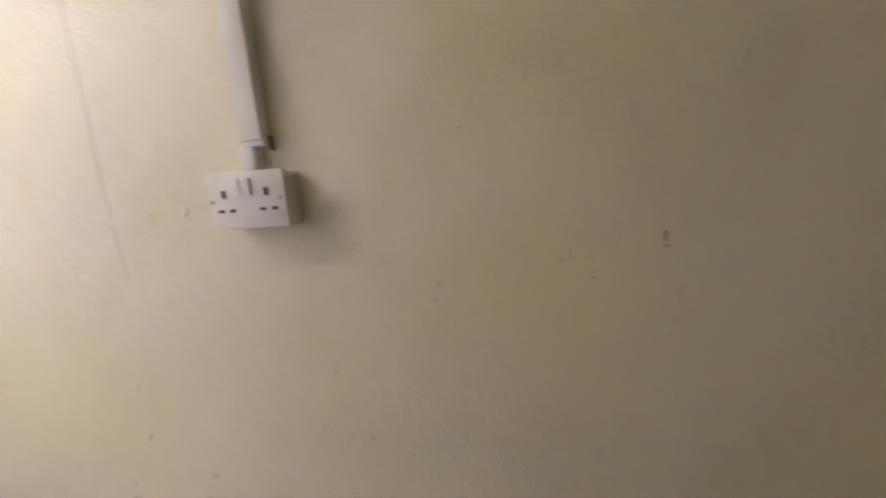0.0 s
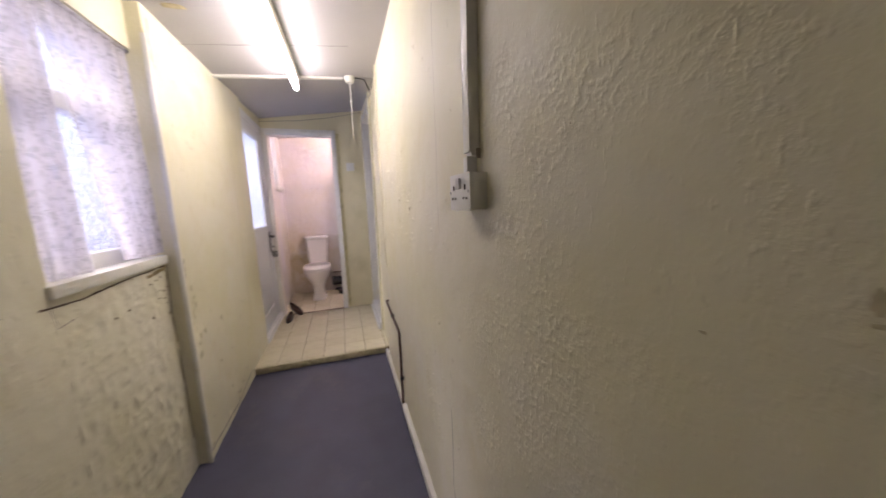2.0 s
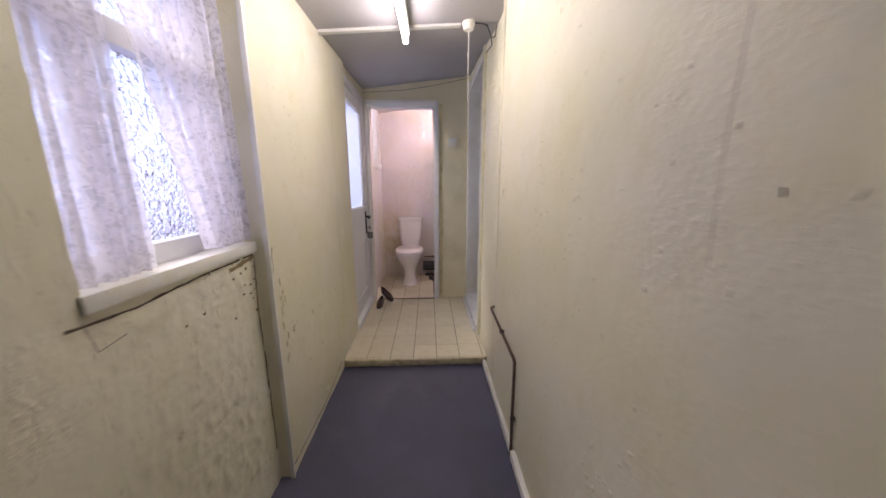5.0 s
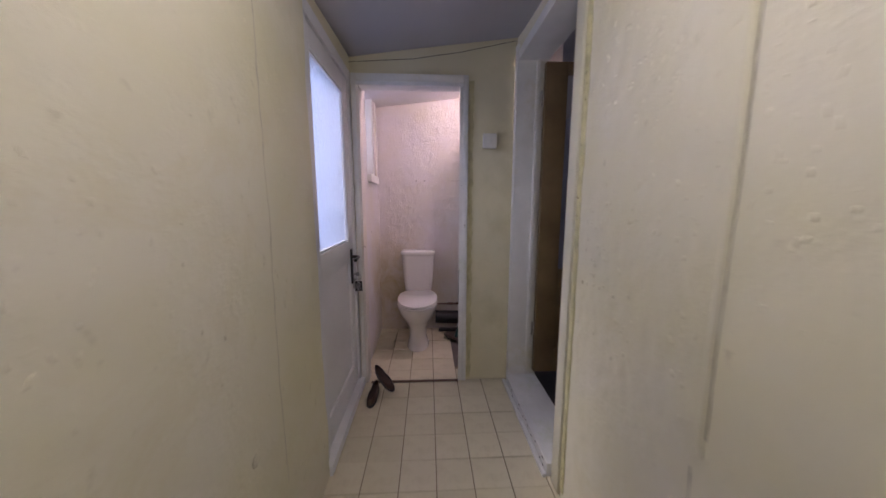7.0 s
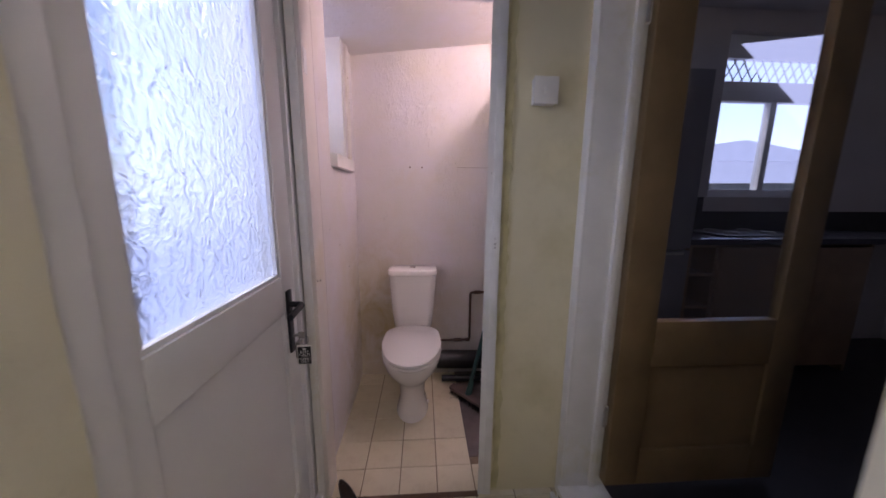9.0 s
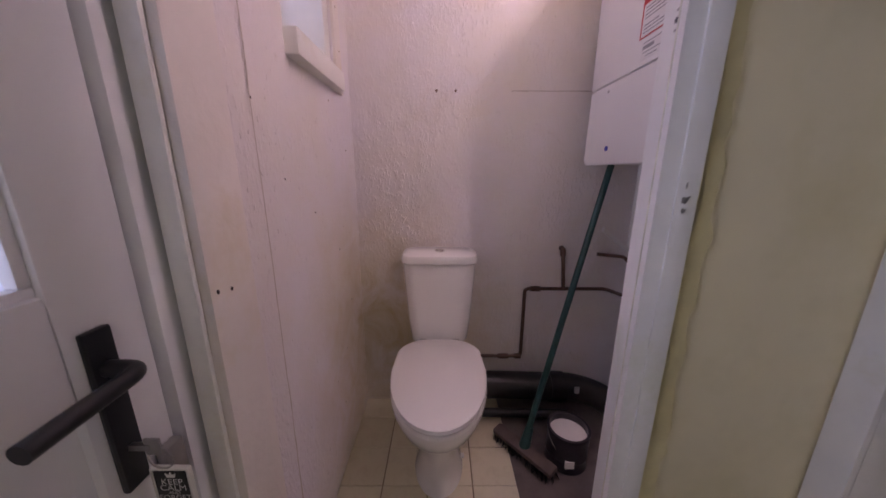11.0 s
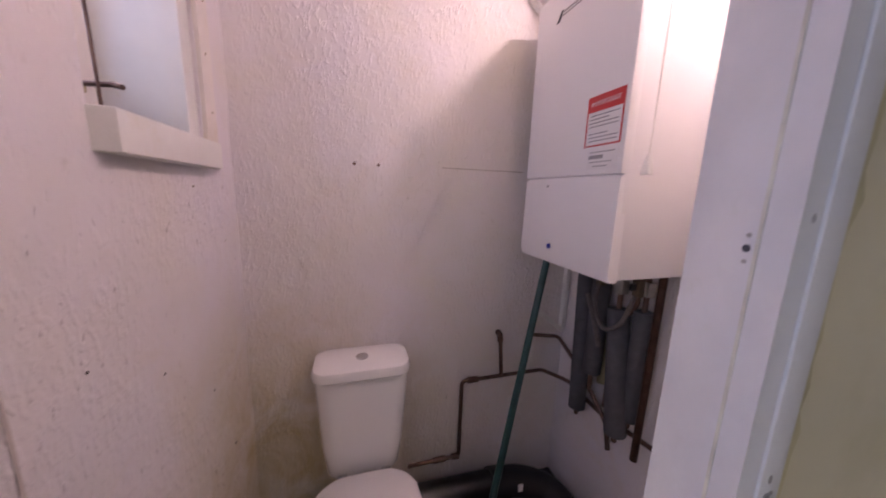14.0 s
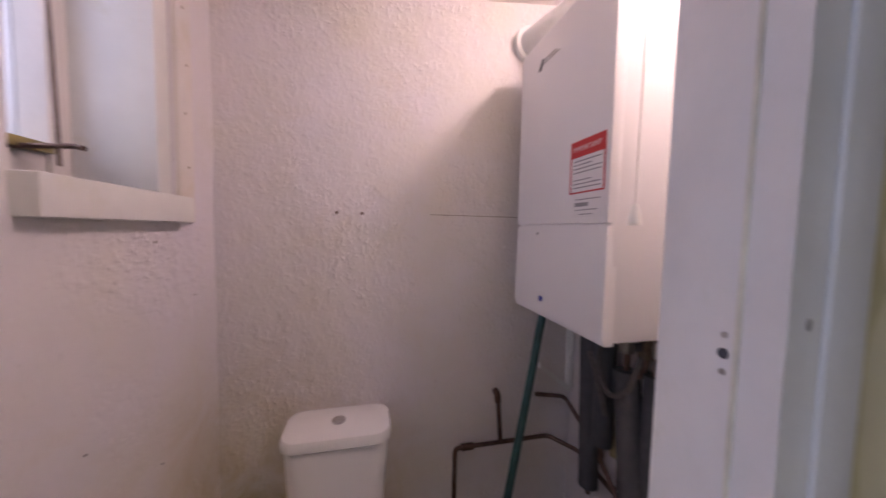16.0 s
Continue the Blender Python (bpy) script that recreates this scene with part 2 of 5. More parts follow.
def slab(bm, axis, face, back, rects, amp=0.004, cell=0.04, grain=0.0):
    """Wall pieces whose room side, at axis = face, is uneven; rects: along from, to, bottom, top (a number or a pair at both ends)."""
    for a0, a1, z0, z1 in rects:
        zs = z1 if isinstance(z1, tuple) else (z1, z1)
        na, nz = max(1, round((a1 - a0) / cell)), max(1, round((max(zs) - z0) / cell))
        grid = []
        for i in range(na + 1):
            a = a0 + (a1 - a0) * i / na
            top = zs[0] + (zs[1] - zs[0]) * i / na
            col = []
            for j in range(nz + 1):
                z = z0 + (top - z0) * j / nz
                p = (face, a, z) if axis == "x" else (a, face, z)
                d = lumpy(p, amp)
                if grain:
                    w = noise.noise(Vector(p) * 1.7) * 0.5 + 0.6
                    g = noise.noise(Vector((p[0] * 30, p[1] * 30, p[2] * 17)))
                    d += grain * w * max(0.0, g - 0.05) * 2.2 + grain * 0.35 * noise.noise(Vector(p) * 62)
                f = face + d
                q = (back, a, z) if axis == "x" else (a, back, z)
                col.append((bm.verts.new((f, a, z) if axis == "x" else (a, f, z)), q))
            grid.append(col)
        for i in range(na):
            for j in range(nz):
                bm.faces.new((grid[i][j][0], grid[i + 1][j][0], grid[i + 1][j + 1][0], grid[i][j + 1][0]))
        ring = [grid[i][0] for i in range(na + 1)] + [grid[na][j] for j in range(1, nz + 1)] + [grid[i][nz] for i in range(na - 1, -1, -1)] + [grid[0][j] for j in range(nz - 1, 0, -1)]
        rear = [bm.verts.new(q) for _, q in ring]
        for k in range(len(ring)):
            k2 = (k + 1) % len(ring)
            bm.faces.new((ring[k][0], rear[k], rear[k2], ring[k2][0]))
        bm.faces.new(rear)
    return bm


def setting(name, bm, material, label, category):
    return tagged(part(name, bm, material), label, category, kind="structure")


def sheet_between(corners, nx, ny, thick, fn=None):
    """A ceiling or floor sheet over four corners (a, b along x at the near end, c, d at the far end), thickened upwards."""
    bm = bmesh.new()
    a, b, c, d = (Vector(p) for p in corners)
    rows = []
    for top in (0, thick):
        g = [[bm.verts.new(a.lerp(b, i / nx).lerp(c.lerp(d, i / nx), j / ny) + Vector((0, 0, top + (0 if top else (fn(i / nx, j / ny) if fn else 0))))) for i in range(nx + 1)] for j in range(ny + 1)]
        for j in range(ny):
            for i in range(nx):
                bm.faces.new((g[j][i], g[j][i + 1], g[j + 1][i + 1], g[j + 1][i]))
        rows.append([g[0][i] for i in range(nx + 1)] + [g[j][nx] for j in range(1, ny + 1)] + [g[ny][i] for i in range(nx - 1, -1, -1)] + [g[j][0] for j in range(ny - 1, 0, -1)])
    lo, hi = rows
    for k in range(len(lo)):
        k2 = (k + 1) % len(lo)
        bm.faces.new((lo[k], lo[k2], hi[k2], hi[k]))
    return bm

# ---- the setting ----
FLOOR = -0.055          # painted floor of the passage; the tiled floor is at 0
STEP = 0.045            # front of the tiled step
BACK = 2.215            # back wall of the toilet
PART = 1.27             # passage side of the toilet partition
# left wall: window bay (further out), then a proud length of wall up to the glazed door
bm = bmesh.new()
slab(bm, "x", -0.530, -0.75, [(-3.7, -1.40, FLOOR - 0.1, 2.2), (-1.40, -0.81, 1.86, 2.2)], 0.010, 0.0125, 0.0032)
slab(bm, "x", -0.530, -0.75, [(-1.40, -0.81, FLOOR - 0.1, 1.005)], 0.010, 0.0085, 0.0062)
setting("wall_left_window", bm, ROUGH, "rough cream painted plaster wall with a window opening", "wall")
bm = bmesh.new()
slab(bm, "x", -0.475, -0.75, [(-0.81, 0.50, FLOOR - 0.1, 2.3)], 0.012, 0.02, 0.0016)
slab(bm, "x", -0.49, -0.75, [(0.50, 1.36, 2.04, 2.4), (1.275, 1.36, -0.1, 2.04)], 0.003)
setting("wall_left_passage", bm, CREAM, "uneven cream painted plaster wall with flaking foot", "wall")
bm = bmesh.new()
slab(bm, "x", 0.53, 0.72, [(-3.7, -0.235, FLOOR - 0.1, 2.3)], 0.007, 0.0155, 0.0010)
slab(bm, "x", 0.545, 0.72, [(-0.235, 0.409, FLOOR - 0.1, 2.4), (0.409, 1.36, 2.16, 2.45)], 0.006, 0.013, 0.0030)
setting("wall_right", bm, CREAM, "uneven cream painted plaster wall with trowel marks", "wall")
bm = bmesh.new()
slab(bm, "y", -3.7, -3.85, [(-0.75, 0.72, FLOOR - 0.1, 2.3)], 0.004)
setting("wall_passage_end", bm, CREAM, "plain cream painted wall closing the passage", "wall")
# partition with the toilet doorway
bm = bmesh.new()
slab(bm, "y", PART, PART + 0.09, [(-0.49, -0.455, 0.002, 2.30), (0.235, 0.545, 0.002, 2.40), (-0.455, 0.235, 2.025, 2.36)], 0.002)
setting("wall_partition", bm, BOARD, "cream painted board partition with an open doorway", "wall")
# toilet walls
bm = bmesh.new()
slab(bm, "y", BACK, BACK + 0.2, [(-0.49, 0.78, -0.1, 2.45)], 0.006, 0.0125, 0.0019)
setting("wall_toilet_back", bm, TOILET, "pinkish white rough plaster wall behind the toilet", "wall")
bm = bmesh.new()
slab(bm, "x", -0.48, -0.75, [(1.36, 1.675, -0.1, 2.4), (1.675, 2.03, -0.1, 1.473), (1.675, 2.03, 2.128, 2.4), (2.03, BACK + 0.01, -0.1, 2.4)], 0.006, 0.0125, 0.0015)
setting("wall_toilet_left", bm, TOILET, "pinkish cream plastered side wall of the toilet", "wall")
bm = bmesh.new()
slab(bm, "x", 0.77, 0.87, [(1.36, BACK + 0.01, -0.1, 2.5)], 0.006)
setting("wall_toilet_right", bm, TOILET, "white rough plaster wall under the boiler", "wall")
# floors
setting("floor", boxes((-0.75, -3.8, FLOOR - 0.1, 0.72, STEP, FLOOR)), BLUE, "blue-grey painted concrete floor with scuffs", "floor")
setting("floor_tile_bed", boxes((-0.75, STEP, -0.1, 0.80, BACK + 0.1, -0.006)), GROUT, "dark grout bed under cream tiles", "floor")
# ceilings
sag = lambda u, v: 0.006 * math.sin(u * 5) * math.sin(v * 9)
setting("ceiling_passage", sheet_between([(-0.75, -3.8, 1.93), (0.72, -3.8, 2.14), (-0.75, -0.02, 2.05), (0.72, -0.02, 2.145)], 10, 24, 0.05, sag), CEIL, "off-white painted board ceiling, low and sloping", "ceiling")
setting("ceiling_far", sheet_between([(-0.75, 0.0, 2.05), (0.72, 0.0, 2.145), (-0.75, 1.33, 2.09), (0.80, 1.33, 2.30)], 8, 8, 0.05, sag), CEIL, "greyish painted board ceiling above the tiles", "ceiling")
setting("ceiling_toilet", sheet_between([(-0.75, 1.34, 2.10), (0.9, 1.34, 2.31), (-0.75, 2.4, 2.065), (0.9, 2.4, 2.265)], 8, 8, 0.05, sag), TCEIL, "pinkish white textured ceiling of the toilet", "ceiling")

# ---- outdoors ----
GRASS = plain("pale_paving", (0.60, 0.60, 0.60), 0.9, vary=0.4, scale=2)
FENCE = plain("grey_fence", (0.22, 0.21, 0.20), 0.8, vary=0.25, scale=6)
ROOF = plain("slate", (0.20, 0.20, 0.22), 0.7, vary=0.25, scale=6)
BRICK = plain("brown_brick", (0.24, 0.15, 0.11), 0.85, vary=0.3, scale=14)
bm = bmesh.new()
g = 400
vs = [bm.verts.new(p) for p in ((-g, -g, -0.22), (g, -g, -0.22), (g, g, -0.22), (-g, g, -0.22))]
bm.faces.new(vs)
setting("ground", bm, GRASS, "pale grey paving outside the house", "ground")
fence = thing("garden_fence", "weathered grey board fence across the yard", "fence", (0, 7.0, -0.22))
for k in range(28):
    x = -1.0 + k * 0.30
    part("board", boxes((x, 0, 0.02, x + 0.28, 0.03, 1.55 + 0.02 * math.sin(k * 2.3))), FENCE, fence)
for x in (-1.0, 1.7, 4.4, 7.1):
    part("post", boxes((x, 0.03, 0, x + 0.09, 0.12, 1.65)), FENCE, fence)
shed = thing("garden_shed", "grey shed with a pale sloping roof in the yard", "shed", (3.5, 5.2, -0.22))
part("wall", boxes((0, 0, 0, 3.4, 1.4, 2.10)), FENCE, shed)
part("door", boxes((1.3, -0.03, 0.05, 2.05, 0.0, 1.9), bevel=0.005), FENCE, shed)
bm = bmesh.new()
loft(bm, [[(-0.1, y, 2.09), (3.5, y, 2.09), (3.5, y, 2.15), (1.7, y, 2.42), (-0.1, y, 2.15)] for y in (-0.12, 1.5)])
part("roof", bm, ROOF, shed)
# added wall: only darkens the middle of the view through the frosted pane
yard = thing("backdrop_wall", "added low brown wall, dark backdrop behind the frosted door glass", "wall", (-3.2, 0, -0.22))
part("brickwork", boxes((-0.2, -6, 0, 0.0, 6, 1.05), (-0.24, -6, 1.05, 0.04, 6, 1.12)), BRICK, yard)

blob_later = []
# ---- passage: window with net curtain ----
win = thing("window_1", "white painted window with patterned glass behind a net curtain", "window", (-0.630, -1.10, 1.005), kind="structure")
win.scale = (1, 0.92, 0.966)
part("window_frame", boxes((-0.03, -0.33, 0, 0.03, -0.275, 0.885), (-0.03, 0.27, 0, 0.03, 0.325, 0.885), (-0.03, -0.275, 0, 0.03, 0.27, 0.06), (-0.03, -0.275, 0.825, 0.03, 0.27, 0.885), bevel=0.006), UPVC, win)
part("transom", boxes((-0.03, -0.275, 0.555, 0.034, 0.27, 0.615), bevel=0.006), UPVC, win)
part("mullion", boxes((-0.03, -0.155, 0.06, 0.028, -0.11, 0.555), (-0.03, -0.155, 0.615, 0.028, -0.11, 0.825), bevel=0.005), UPVC, win)
PATTERN = glass("patterned_glass", 0.12, 0.01, 45)
for z0, z1 in ((0.06, 0.555), (0.615, 0.825)):
    for y0, y1 in ((-0.275, -0.155), (-0.11, 0.27)):
        p = part("pane", boxes((-0.006, y0, z0, 0.0, y1, z1)), PATTERN, win)
        p.visible_shadow = False
part("window_sill", boxes((0.03, -0.335, -0.036, 0.114, 0.322, 0.004), bevel=0.006), WHITE, win, "chipped white painted sill")

m, t, b = nodes_of("net_lace")
v = mapped(t, (1, 1, 1))
vor = t.nodes.new("ShaderNodeTexVoronoi")
vor.feature = "DISTANCE_TO_EDGE"
vor.inputs["Scale"].default_value = 38
t.links.new(v, vor.inputs["Vector"])
motif = ramp(t, noise_tex(t, v, 24, 3, 0.6, 1.6), [(0.40, (0, 0, 0)), (0.54, (1, 1, 1))])
lines = ramp(t, vor.outputs["Distance"], [(0.02, (1, 1, 1)), (0.07, (0, 0, 0))])
cover = mix(t, 1.0, motif, lines, "LIGHTEN")
alpha = ramp(t, cover, [(0.0, (0.48, 0.48, 0.48)), (1.0, (0.78, 0.78, 0.78))])
dif, tra, tsp = (t.nodes.new(n) for n in ("ShaderNodeBsdfDiffuse", "ShaderNodeBsdfTranslucent", "ShaderNodeBsdfTransparent"))
dif.inputs[0].default_value = tra.inputs[0].default_value = (0.78, 0.76, 0.79, 1)
m1, m2 = t.nodes.new("ShaderNodeMixShader"), t.nodes.new("ShaderNodeMixShader")
m1.inputs[0].default_value = 0.75
t.links.new(dif.outputs[0], m1.inputs[1]); t.links.new(tra.outputs[0], m1.inputs[2])
t.links.new(alpha, m2.inputs[0]); t.links.new(tsp.outputs[0], m2.inputs[1]); t.links.new(m1.outputs[0], m2.inputs[2])
t.links.new(m2.outputs[0], t.nodes["Material Output"].inputs[0])
LACE = m


def drape(y0, y1, b0, b1, z0, z1, folds, seed, amp=0.010):
    """A hanging net: its top runs from y0 to y1, its foot from b0 to b1."""
    bm = bmesh.new()
    nx, nz = 90, 36
    rows = []
    for j in range(nz + 1):
        s = j / nz
        z = z1 + (z0 - z1) * s + (0.006 * math.sin(seed + j * 0.4) if j == nz else 0)
        row = []
        for i in range(nx + 1):
            u = i / nx
            uu = u + 0.035 * math.sin(u * 9 + seed)
            y = (y0 + (y1 - y0) * u) * (1 - s) + (b0 + (b1 - b0) * u) * s
            a = amp * (0.55 + 0.6 * s)
            x = a * math.sin(uu * folds * 6.283 + seed) + 0.4 * a * math.sin(uu * folds * 2.3 * 6.283 + 2 * seed + s)
            row.append(bm.verts.new((x, y, z)))
        rows.append(row)
    for a, c in zip(rows, rows[1:]):
        for i in range(nx):
            bm.faces.new((a[i], a[i + 1], c[i + 1], c[i]))
    return bm


cur = thing("net_curtain", "sheer white lace net curtain gathered across the window", "curtain", (-0.545, -1.10, 1.03))
cur.scale = (1, 0.92, 0.966)
part("drop", drape(-0.335, -0.15, -0.335, -0.13, -0.018, 0.85, 6, 0.4, 0.016), LACE, cur)
part("drop", drape(-0.15, 0.325, 0.10, 0.32, -0.005, 0.85, 9, 2.1, 0.016), LACE, cur)
part("wire", tube(bmesh.new(), [(0, -0.335, 0.85), (0.002, 0, 0.846), (0, 0.325, 0.85)], 0.003, 8), METAL, cur)
part("hem", tube(bmesh.new(), [(0.004, -0.333, 0.852), (0.006, 0, 0.849), (0.004, 0.323, 0.852)], 0.007, 8), LACE, cur)

setting("trim_wall_corner", boxes((-0.484, -0.821, FLOOR, -0.4655, -0.809, 1.93), bevel=0.003), WHITE, "narrow white painted corner strip, worn", "trim")
CRACK = plain("crack_shadow", (0.05, 0.04, 0.03), 0.9, vary=0.3, scale=60)


def crack(points, width, normal, seed, label="dark irregular crack or groove-shade line in the painted plaster", on=None, mat=None):
    """A thin jagged strip (gap, stain or painted shade) between points, laid 2 mm proud of its wall."""
    rnd = random.Random(seed)
    nrm = Vector(normal)
    fine = []
    for a, b in zip(points, points[1:]):
        a, b = Vector(a), Vector(b)
        n = max(2, int((b - a).length / 0.025))
        fine += [a.lerp(b, k / n) for k in range(n)]
    fine.append(Vector(points[-1]))
    if on:
        ax, face, amp = on
        for p in fine:
            p["xy".index(ax)] = face
            p["xy".index(ax)] = face + lumpy(p, amp)
    bm = bmesh.new()
    left, right = [], []
    for k, p in enumerate(fine):
        d = (fine[min(k + 1, len(fine) - 1)] - fine[max(k - 1, 0)]).normalized()
        side = d.cross(nrm).normalized()
        j = side * rnd.uniform(-1, 1) * width * (0.7 if mat is None else 0.12)
        w = width * (rnd.uniform(0.15, 1.0) if mat is None else rnd.uniform(0.5, 1.0))
        left.append(bm.verts.new(p + j + side * w * 0.5 + nrm * 0.002))
        right.append(bm.verts.new(p + j - side * w * 0.5 + nrm * 0.002))
    for k in range(len(fine) - 1):
        bm.faces.new((left[k], left[k + 1], right[k + 1], right[k]))
    return setting("trim_crack", bm, mat or CRACK, label, "crack")


DIRT_SHADE = plain("dirt_and_shade_line", (0.13, 0.10, 0.07), 0.9, vary=0.4, scale=40)
GROOVE_SHADE = plain("faint_groove_shade", (0.57, 0.51, 0.45), 0.7, vary=0.15, scale=30)
GROOVE = plain("painted_groove", (0.40, 0.34, 0.28), 0.7, vary=0.2, scale=30)
LW, RW, BW = ("x", -0.530, 0.010), ("x", 0.53, 0.007), ("y", BACK, 0.006)
crack([(-0.548, -1.44, 0.950), (-0.548, -1.30, 0.943), (-0.548, -1.1, 0.955), (-0.548, -0.95, 0.960), (-0.548, -0.825, 0.964)], 0.008, (1, 0, 0), 1, on=LW, mat=DIRT_SHADE)
crack([(-0.548, -1.41, 0.955), (-0.548, -1.39, 0.885), (-0.548, -1.33, 0.895)], 0.004, (1, 0, 0), 2, on=LW, mat=GROOVE)
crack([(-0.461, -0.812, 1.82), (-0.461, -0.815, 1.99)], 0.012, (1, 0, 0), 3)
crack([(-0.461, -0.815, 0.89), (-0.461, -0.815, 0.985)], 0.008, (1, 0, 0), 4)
crack([(0.5245, -1.60, 1.75), (0.5245, -1.585, 1.3), (0.5245, -1.59, 1.1)], 0.0022, (-1, 0, 0), 5, on=RW, mat=GROOVE)
crack([(0.5245, -1.66, 0.55), (0.5245, -1.67, 0.02)], 0.0035, (-1, 0, 0), 6, on=RW)
# shadow line along the conduit, laid on as a thin dark strip
crack([(0.523, -0.263, 0.78), (0.523, -0.262, 1.4), (0.523, -0.262, 2.1)], 0.0026, (-1, 0, 0), 64, "painted shadow line beside the wall conduit", on=RW, mat=DIRT_SHADE)
crack([(0.523, -0.240, 0.02), (0.523, -0.238, 0.70)], 0.003, (-1, 0, 0), 7, on=RW)
crack([(-0.50, PART - 0.003, 2.095), (-0.1, PART - 0.003, 2.12), (0.2, PART - 0.003, 2.165), (0.53, PART - 0.003, 2.235)], 0.0045, (0, -1, 0), 8, mat=DIRT_SHADE)
crack([(0.536, PART - 0.004, 0.02), (0.537, PART - 0.004, 2.24)], 0.0025, (0, -1, 0), 9, mat=GROOVE)
crack([(0.18, 0, 1.459), (0.51, 0, 1.459)], 0.0035, (0, -1, 0), 10, on=BW, mat=GROOVE)
# painted-over grooves: flat darker strips carry the shade inside them
for yy, sd in ((1.372, 11), (1.493, 12)):
    crack([(-0.474, yy, 0.1), (-0.474, yy + 0.004, 1.0), (-0.474, yy, 2.1)], 0.0055, (1, 0, 0), sd, on=("x", -0.48, 0.006), mat=GROOVE_SHADE)
crack([(-0.5, -0.47, 2.043), (0.5, -0.50, 2.128)], 0.005, (0, 0, -1), 13, "thin dark joint between ceiling boards")
crack([(-0.47, -0.80, FLOOR + 0.05), (-0.468, -0.3, FLOOR + 0.03), (-0.468, -0.02, FLOOR + 0.08)], 0.012, (1, 0, 0), 14, "flaked paint along the foot of the wall", on=("x", -0.475, 0.007), mat=GROOVE)

# soft shade of a crease in the plaster, painted as a darker strip
CREASE_SHADE = plain("crease_shade", (0.64, 0.59, 0.44), 0.6, vary=0.2, scale=25, relief=0.001)
crack([(-0.47, 0.138, 2.0), (-0.47, 0.133, 1.4), (-0.47, 0.130, 1.0), (-0.47, 0.128, 0.35)], 0.007, (1, 0, 0), 15, "faint vertical crease, its shade painted on the cream plaster", on=("x", -0.475, 0.012), mat=CREASE_SHADE)
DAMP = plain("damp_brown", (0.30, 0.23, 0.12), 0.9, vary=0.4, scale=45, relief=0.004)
crack([(-0.548, -0.97, 0.938), (-0.548, -0.90, 0.945), (-0.548, -0.83, 0.955)], 0.018, (1, 0, 0), 61, "brown crumbling plaster below the sill", on=("x", -0.5285, 0.010), mat=DAMP)
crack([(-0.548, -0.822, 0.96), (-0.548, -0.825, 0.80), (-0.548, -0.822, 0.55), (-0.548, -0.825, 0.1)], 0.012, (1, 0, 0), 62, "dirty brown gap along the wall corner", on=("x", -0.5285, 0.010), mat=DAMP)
rnd = random.Random(63)
for k in range(26):
    yy, zz = -0.83 - rnd.random() ** 2 * 0.35, 0.955 - rnd.random() ** 2 * 0.22
    blob_later.append(("trim_damp_speck", (-0.530 + lumpy((-0.530, yy, zz), 0.010) + 0.001, yy, zz), rnd.uniform(0.002, 0.006), rnd.uniform(0.002, 0.005), 160 + k, DAMP, "speck of brown crumbling plaster", "damp patch", 0.003))
rnd = random.Random(77)
for k in range(12):
    yy, zz = -0.735 + 0.02 * rnd.uniform(-1, 1), rnd.uniform(0.45, 0.85)
    blob_later.append(("trim_paint_drip", (-0.475 + lumpy((-0.475, yy, zz), 0.012), yy, zz), rnd.uniform(0.002, 0.004), rnd.uniform(0.008, 0.020), 200 + k, CREAM, "raised drip of cream paint on the wall", "paint drip", 0.005))
for k in range(16):
    yy, zz = rnd.uniform(-0.76, 0.1), rnd.uniform(0.0, 1.0) ** 2 * 0.6 + 0.0
    blob_later.append(("trim_paint_flake", (-0.475 + lumpy((-0.475, yy, zz), 0.012), yy, zz), rnd.uniform(0.006, 0.016), rnd.uniform(0.008, 0.022), 80 + k, CREAM, "lifted flake of cream paint on the wall", "paint flake", 0.006))

# ceiling joint cover, pull switch, loose cables
bm = bmesh.new()
loft(bm, [[(x, -0.025, z - 0.012), (x, 0.012, z - 0.010), (x, 0.012, z + 0.02), (x, -0.025, z + 0.02)] for x, z in ((-0.49, 2.066), (0.0, 2.098), (0.33, 2.119))])
setting("trim_ceiling_joint", bm, WHITE, "white cover strip across the ceiling joint", "trim")
ps = thing("pull_cord_switch", "round white ceiling pull switch with a hanging cord", "switch", (0.372, -0.03, 2.118))
part("switch_base", tube(bmesh.new(), [(0, 0, 0.004), (0, 0, -0.012), (0, 0, -0.034), (0, 0, -0.04)], 0.034, 24, radii=[0.036, 0.036, 0.030, 0.024]), PLASTIC, ps)
part("cord", tube(bmesh.new(), [(0, 0, -0.04), (0.002, 0.001, -0.2), (0.001, 0, -0.40)], 0.0022, 6), PLASTIC, ps)
part("cord_joint", tube(bmesh.new(), [(0, 0, -0.155), (0.001, 0.0, -0.165), (0.001, 0, -0.178)], 0.006, 10, radii=[0.003, 0.0065, 0.003]), PLASTIC, ps)
part("cord_end", tube(bmesh.new(), [(0.001, 0, -0.392), (0.001, 0, -0.405)], 0.004, 8), PLASTIC, ps)
cb = thing("loose_cable", "thin dark cable drooping from the ceiling corner", "cable", (0.5, -0.03, 2.1))
part("wire", tube(bmesh.new(), bend([(-0.11, 0, 0.018), (-0.02, 0.01, 0.016), (0.005, 0.03, -0.03), (0.025, 0.08, -0.06), (0.028, 0.3, -0.02)], 0.03), 0.003, 6), BLACK, cb)
part("wire", tube(bmesh.new(), bend([(-0.02, 0.01, 0.018), (0.0, 0.005, -0.05), (0.026, 0.0, -0.055), (0.03, -0.01, 0.0)], 0.02), 0.0025, 6), BLACK, cb)

